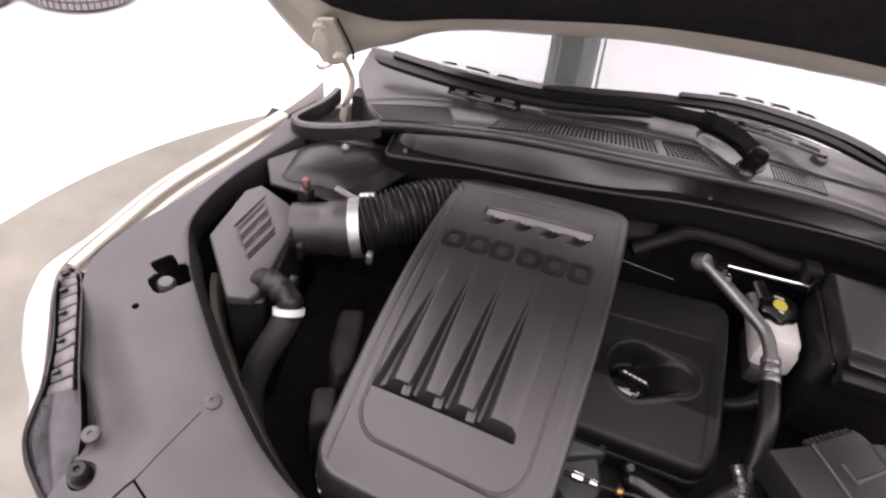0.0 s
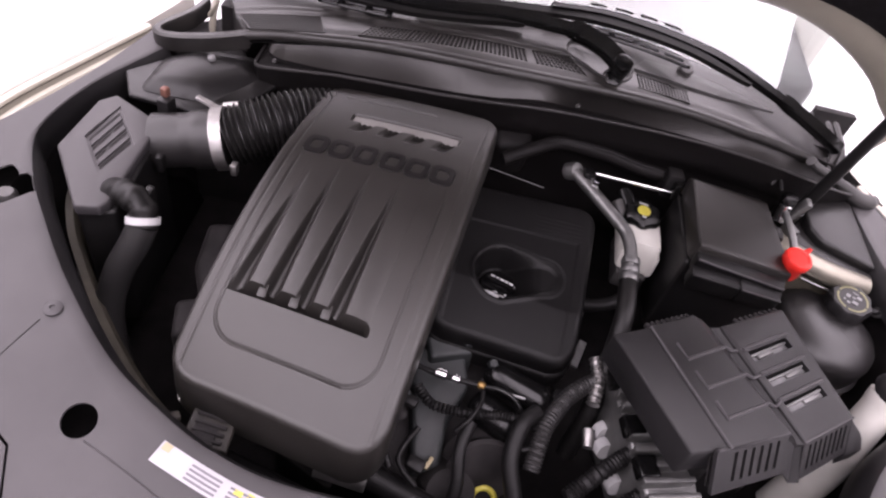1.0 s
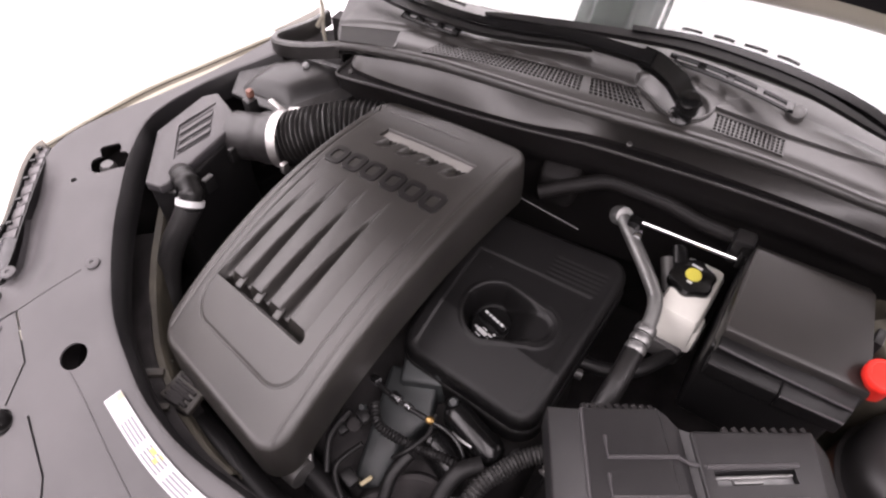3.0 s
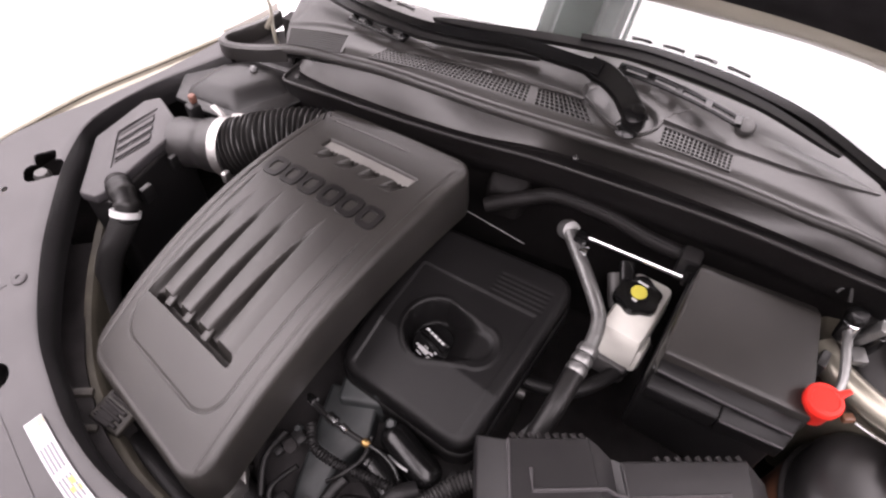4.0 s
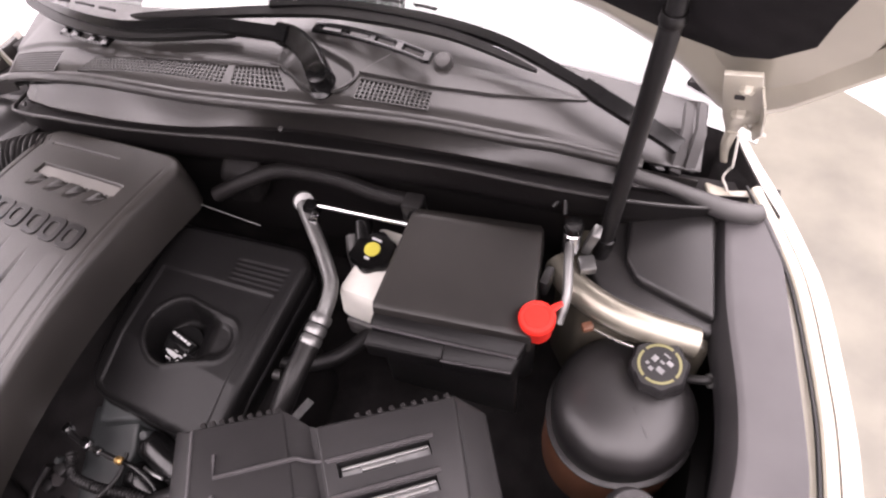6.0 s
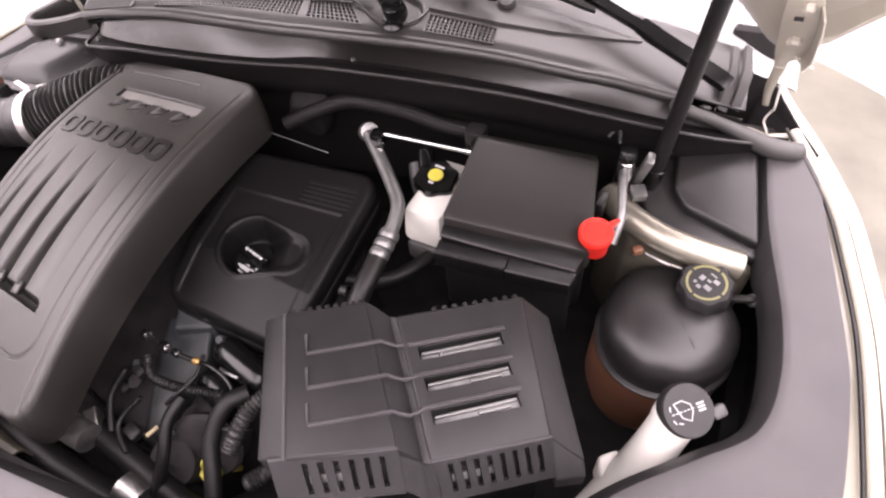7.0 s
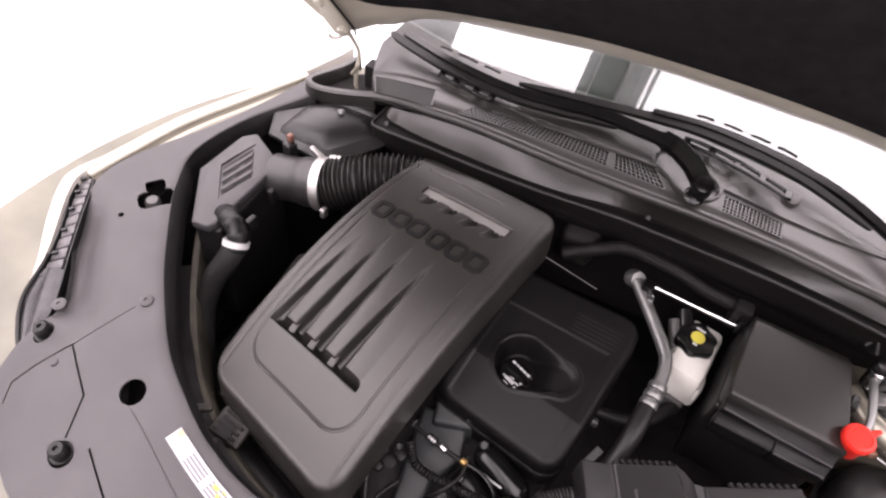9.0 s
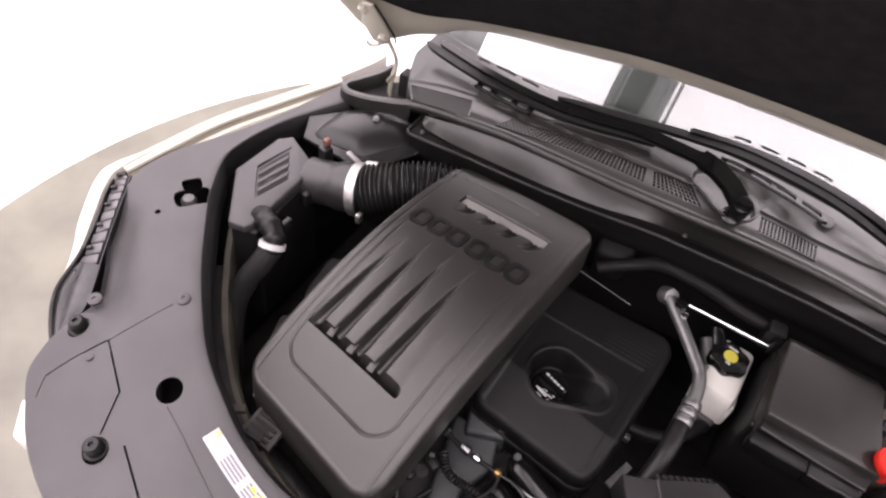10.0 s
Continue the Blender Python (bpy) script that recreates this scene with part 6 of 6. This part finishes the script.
part("coil_housing", sweep([(-0.045, -0.556, 0.822), (-0.01, -0.572, 0.818), (0.03, -0.588, 0.812)], lambda s, d: 0.026 * math.sqrt(max(0.02, 1 - (2 * s - 1) ** 8)), 18, 10), SATIN, line, "glossy black rounded housing")
# A pale metal streak modelled as the highlight on the housing.
part("painted_highlight", sweep([(-0.007, -0.555, 0.8615), (0.008, -0.559, 0.863), (0.026, -0.561, 0.8635)], 0.0022, 8), PIPE, line, "painted highlight on the glossy housing")

loom = thing("wiring_loom", "black corrugated wiring conduits across the engine front", "wiring")
for pts, r in (([(-0.122, -0.578, 0.850), (-0.099, -0.602, 0.850), (-0.061, -0.607, 0.852), (-0.026, -0.604, 0.852), (0.013, -0.600, 0.852), (0.048, -0.602, 0.846), (0.068, -0.63, 0.83)], 0.0068),
               ([(0.165, -0.505, 0.872), (0.122, -0.532, 0.865), (0.097, -0.553, 0.860), (0.079, -0.579, 0.855), (0.062, -0.612, 0.850), (0.052, -0.66, 0.825)], 0.0118),
               ([(0.29, -0.548, 0.868), (0.22, -0.602, 0.865), (0.165, -0.637, 0.855), (0.10, -0.69, 0.83)], 0.0115),
               ([(0.31, -0.615, 0.862), (0.235, -0.65, 0.86), (0.185, -0.685, 0.85), (0.12, -0.73, 0.82)], 0.0105)):
    part("conduit", sweep(pts, corrugated(0.0055, r, 0.0013), 12, 30), BREATHER if r > 0.0116 else LOOM, loom)
for pts, r in (([(-0.034, -0.557, 0.866), (-0.030, -0.586, 0.861), (-0.044, -0.617, 0.856), (-0.06, -0.63, 0.84)], 0.003), ([(-0.04, -0.615, 0.845), (-0.05, -0.65, 0.83), (-0.045, -0.69, 0.80), (-0.05, -0.73, 0.76)], 0.009), ([(0.052, -0.585, 0.855), (0.030, -0.610, 0.855), (0.022, -0.65, 0.83), (0.035, -0.69, 0.80), (0.05, -0.73, 0.77)], 0.012), ([(-0.11, -0.63, 0.83), (-0.13, -0.67, 0.81), (-0.10, -0.70, 0.80)], 0.004), ([(-0.15, -0.6, 0.84), (-0.16, -0.64, 0.82), (-0.14, -0.68, 0.80)], 0.005), ([(0.02, -0.60, 0.84), (0.03, -0.635, 0.835), (0.055, -0.63, 0.84)], 0.004)):
    part("cable", sweep(pts, r, 10), LOOM, loom)
for p, size in (((-0.128, -0.598, 0.840), 0.017), ((-0.105, -0.672, 0.805), 0.020), ((0.09, -0.545, 0.84), 0.018), ((-0.155, -0.62, 0.812), 0.016)):
    part("connector", block(p, (size * 1.3, size, size * 0.9), 0.005, (8, 5, -20)), LOOM, loom)
part("pale_plug", block((-0.086, -0.662, 0.795), (0.006, 0.020, 0.006), 0.002, (0, 0, -25)), TAN, loom, "small pale plug")
part("tag", block((0.138, -0.428, 0.80), (0.013, 0.058, 0.004), 0.001, (0, 0, -20)), GREY, loom, "pale tag beside the cam cover")
for p in ((0.165, -0.571, 0.815), (0.166, -0.595, 0.81), (0.178, -0.647, 0.81)):
    part("hose_band", lathe([(0.014, -0.008), (0.015, 0.0), (0.014, 0.008)], p, (0.3, -0.8, 0.3), 16), PALE, loom, "pale hose band")

dip = thing("dipstick", "bright yellow dipstick handle ring", "dipstick")
ring = [V((0.003, -0.678, 0.752)) + V((0.016 * math.cos(a), 0.010 * math.sin(a), 0.012 * math.sin(a))) for a in np.linspace(0, 2 * math.pi, 17)]
part("ring", sweep(ring, 0.0045, 10, 2, caps=False), YELLOW, dip)
part("stem", sweep([(0.003, -0.676, 0.745), (0.0, -0.66, 0.70), (-0.01, -0.64, 0.64)], 0.005, 8), YELLOW, dip)

alt = thing("control_module", "ribbed aluminium control module beside the battery", "module")
part("body", hull([(0.150, -0.505, 0.885), (0.235, -0.505, 0.888), (0.262, -0.60, 0.884), (0.265, -0.70, 0.880), (0.195, -0.70, 0.876), (0.172, -0.60, 0.880)], 0.12, 0.006), PIPE, alt)
for k in range(9):
    c = V((0.190, -0.525, 0.893)).lerp(V((0.222, -0.69, 0.886)), k / 8)
    part("fin", block(c, (0.075, 0.008, 0.022), 0.002, (0, 0, 12)), PIPE, alt)
for p in ((0.160, -0.53, 0.895), (0.176, -0.60, 0.892), (0.19, -0.655, 0.888)):
    part("connector", block(p, (0.03, 0.03, 0.022), 0.004, (6, 0, 12)), SATIN, alt)
part("plug", block((0.225, -0.548, 0.905), (0.020, 0.020, 0.014), 0.003, (0, 0, -20)), YELLOW, alt, "pale yellow plug")
part("ribbed_pipe", sweep([(0.134, -0.49, 0.88), (0.139, -0.525, 0.872), (0.132, -0.56, 0.862)], lambda s, d: 0.009 + 0.0018 * math.sin(d * 900), 12, 14), ALU, alt, "crimped bright pipe end")
part("ribbed_pipe", sweep([(0.125, -0.60, 0.86), (0.124, -0.625, 0.855)], lambda s, d: 0.009 + 0.0015 * math.sin(d * 900), 12, 10), ALU, alt, "crimped bright pipe end")

hoses = thing("radiator_hose", "black rubber radiator hoses behind the radiator cover", "hose")
part("hose", sweep([(-0.40, -0.645, 0.80), (-0.264, -0.665, 0.785), (-0.148, -0.69, 0.77), (-0.005, -0.73, 0.75), (0.15, -0.76, 0.74)], 0.019, 16), LOOM, hoses)
part("hose", sweep([(-0.45, -0.69, 0.78), (-0.33, -0.715, 0.76), (-0.2, -0.745, 0.75), (0.0, -0.77, 0.74)], 0.024, 16), LOOM, hoses)
part("collar", sweep([(-0.10, -0.735, 0.76), (-0.06, -0.745, 0.757)], lambda s, d: 0.024 + 0.002 * math.sin(d * 500), 16, 10), ALU, hoses)
part("hose", sweep([(0.06, -0.42, 0.86), (0.093, -0.385, 0.865), (0.15, -0.372, 0.865), (0.19, -0.35, 0.87), (0.23, -0.29, 0.87)], 0.011, 12), LOOM, hoses)
part("hose", sweep([(0.05, -0.45, 0.85), (0.08, -0.41, 0.87), (0.12, -0.40, 0.868)], 0.008, 12), HOSE, hoses)

heater = thing("heater_hose", "black hoses and insulation along the bulkhead", "hose")
part("hose", sweep([(-0.05, -0.20, 0.985), (0.0, -0.178, 1.005), (0.045, -0.150, 1.008), (0.127, -0.142, 1.0), (0.19, -0.146, 0.99), (0.26, -0.145, 0.985)], 0.012, 14), SEAL, heater)
part("hem", sweep([(-0.04, -0.197, 0.995), (0.0, -0.180, 1.014), (0.045, -0.155, 1.018), (0.127, -0.147, 1.011), (0.19, -0.150, 1.001), (0.25, -0.150, 0.996)], 0.003, 8), RUBBER, heater, "thin dark hem of the insulation")
part("rod", sweep([(-0.086, -0.215, 0.975), (0.028, -0.223, 0.962)], 0.0009, 8), PIPE, heater)
part("pad", hull([(-0.072, -0.135, 1.006), (0.0, -0.128, 1.008), (-0.006, -0.165, 0.99), (-0.066, -0.17, 0.988)], 0.06, 0.012), SEAL, heater)

SHIELD = ((-0.402, -0.672, 0.850), (-0.345, -0.680, 0.850), (-0.345, -0.722, 0.845), (-0.404, -0.718, 0.845))
casting = thing("heat_shield", "greyish ribbed heat shield below the front of the engine cover", "heat shield")
SH = [V(p) for p in SHIELD]
part("plate", hull(SH, 0.012, 0.003), RUST, casting)
for k in range(4):
    t = 0.14 + 0.23 * k
    p, q = SH[0].lerp(SH[3], t), SH[1].lerp(SH[2], t)
    part("rib", sweep([p.lerp(q, 0.15) + V((0, 0, 0.002)), p.lerp(q, 0.85) + V((0, 0, 0.002))], 0.0030, 6), DARK, casting, "dark slot across the shield")
part("arm", block((-0.430, -0.705, 0.862), (0.045, 0.012, 0.012), 0.003, (0, 8, 35)), RUST, casting)
part("arm", block((-0.395, -0.735, 0.842), (0.040, 0.010, 0.012), 0.003, (0, 8, 30)), RUST, casting)
part("post", block((-0.378, -0.705, 0.72), (0.03, 0.03, 0.26), 0.004), DARK, casting)


# tyres lying on the floor beside the turntable
def lying_tyre(label, at, radius, rubber, blocks):
    wheel = thing("spare_tyre", label, "tyre", group="tyres on the floor")
    at = V(at)
    part("tyre", lathe([(radius * 0.66, -0.1), (radius * 0.9, -0.105), (radius * 0.97, -0.085), (radius, -0.04), (radius, 0.04), (radius * 0.97, 0.085), (radius * 0.9, 0.105), (radius * 0.66, 0.1)], at, (0, 0, 1), 64), rubber, wheel)
    if blocks:
        b = bmesh.new()
        for k in range(60):
            a = 2 * math.pi * k / 60
            for off in (-0.062, -0.02, 0.022, 0.064):
                block(at + V((radius * math.cos(a), radius * math.sin(a), off)), (0.012, 0.024, 0.034), 0, (0, 0, math.degrees(a)), bm=b)
        part("tread", b, INLAY, wheel)


lying_tyre("grey car tyre with treads lying on the floor", (-2.74, 2.07, 0.112), 0.30, HOSE, True)
lying_tyre("dark grey car tyre lying on the floor", (-3.20, 1.73, 0.112), 0.27, HOSE, False)
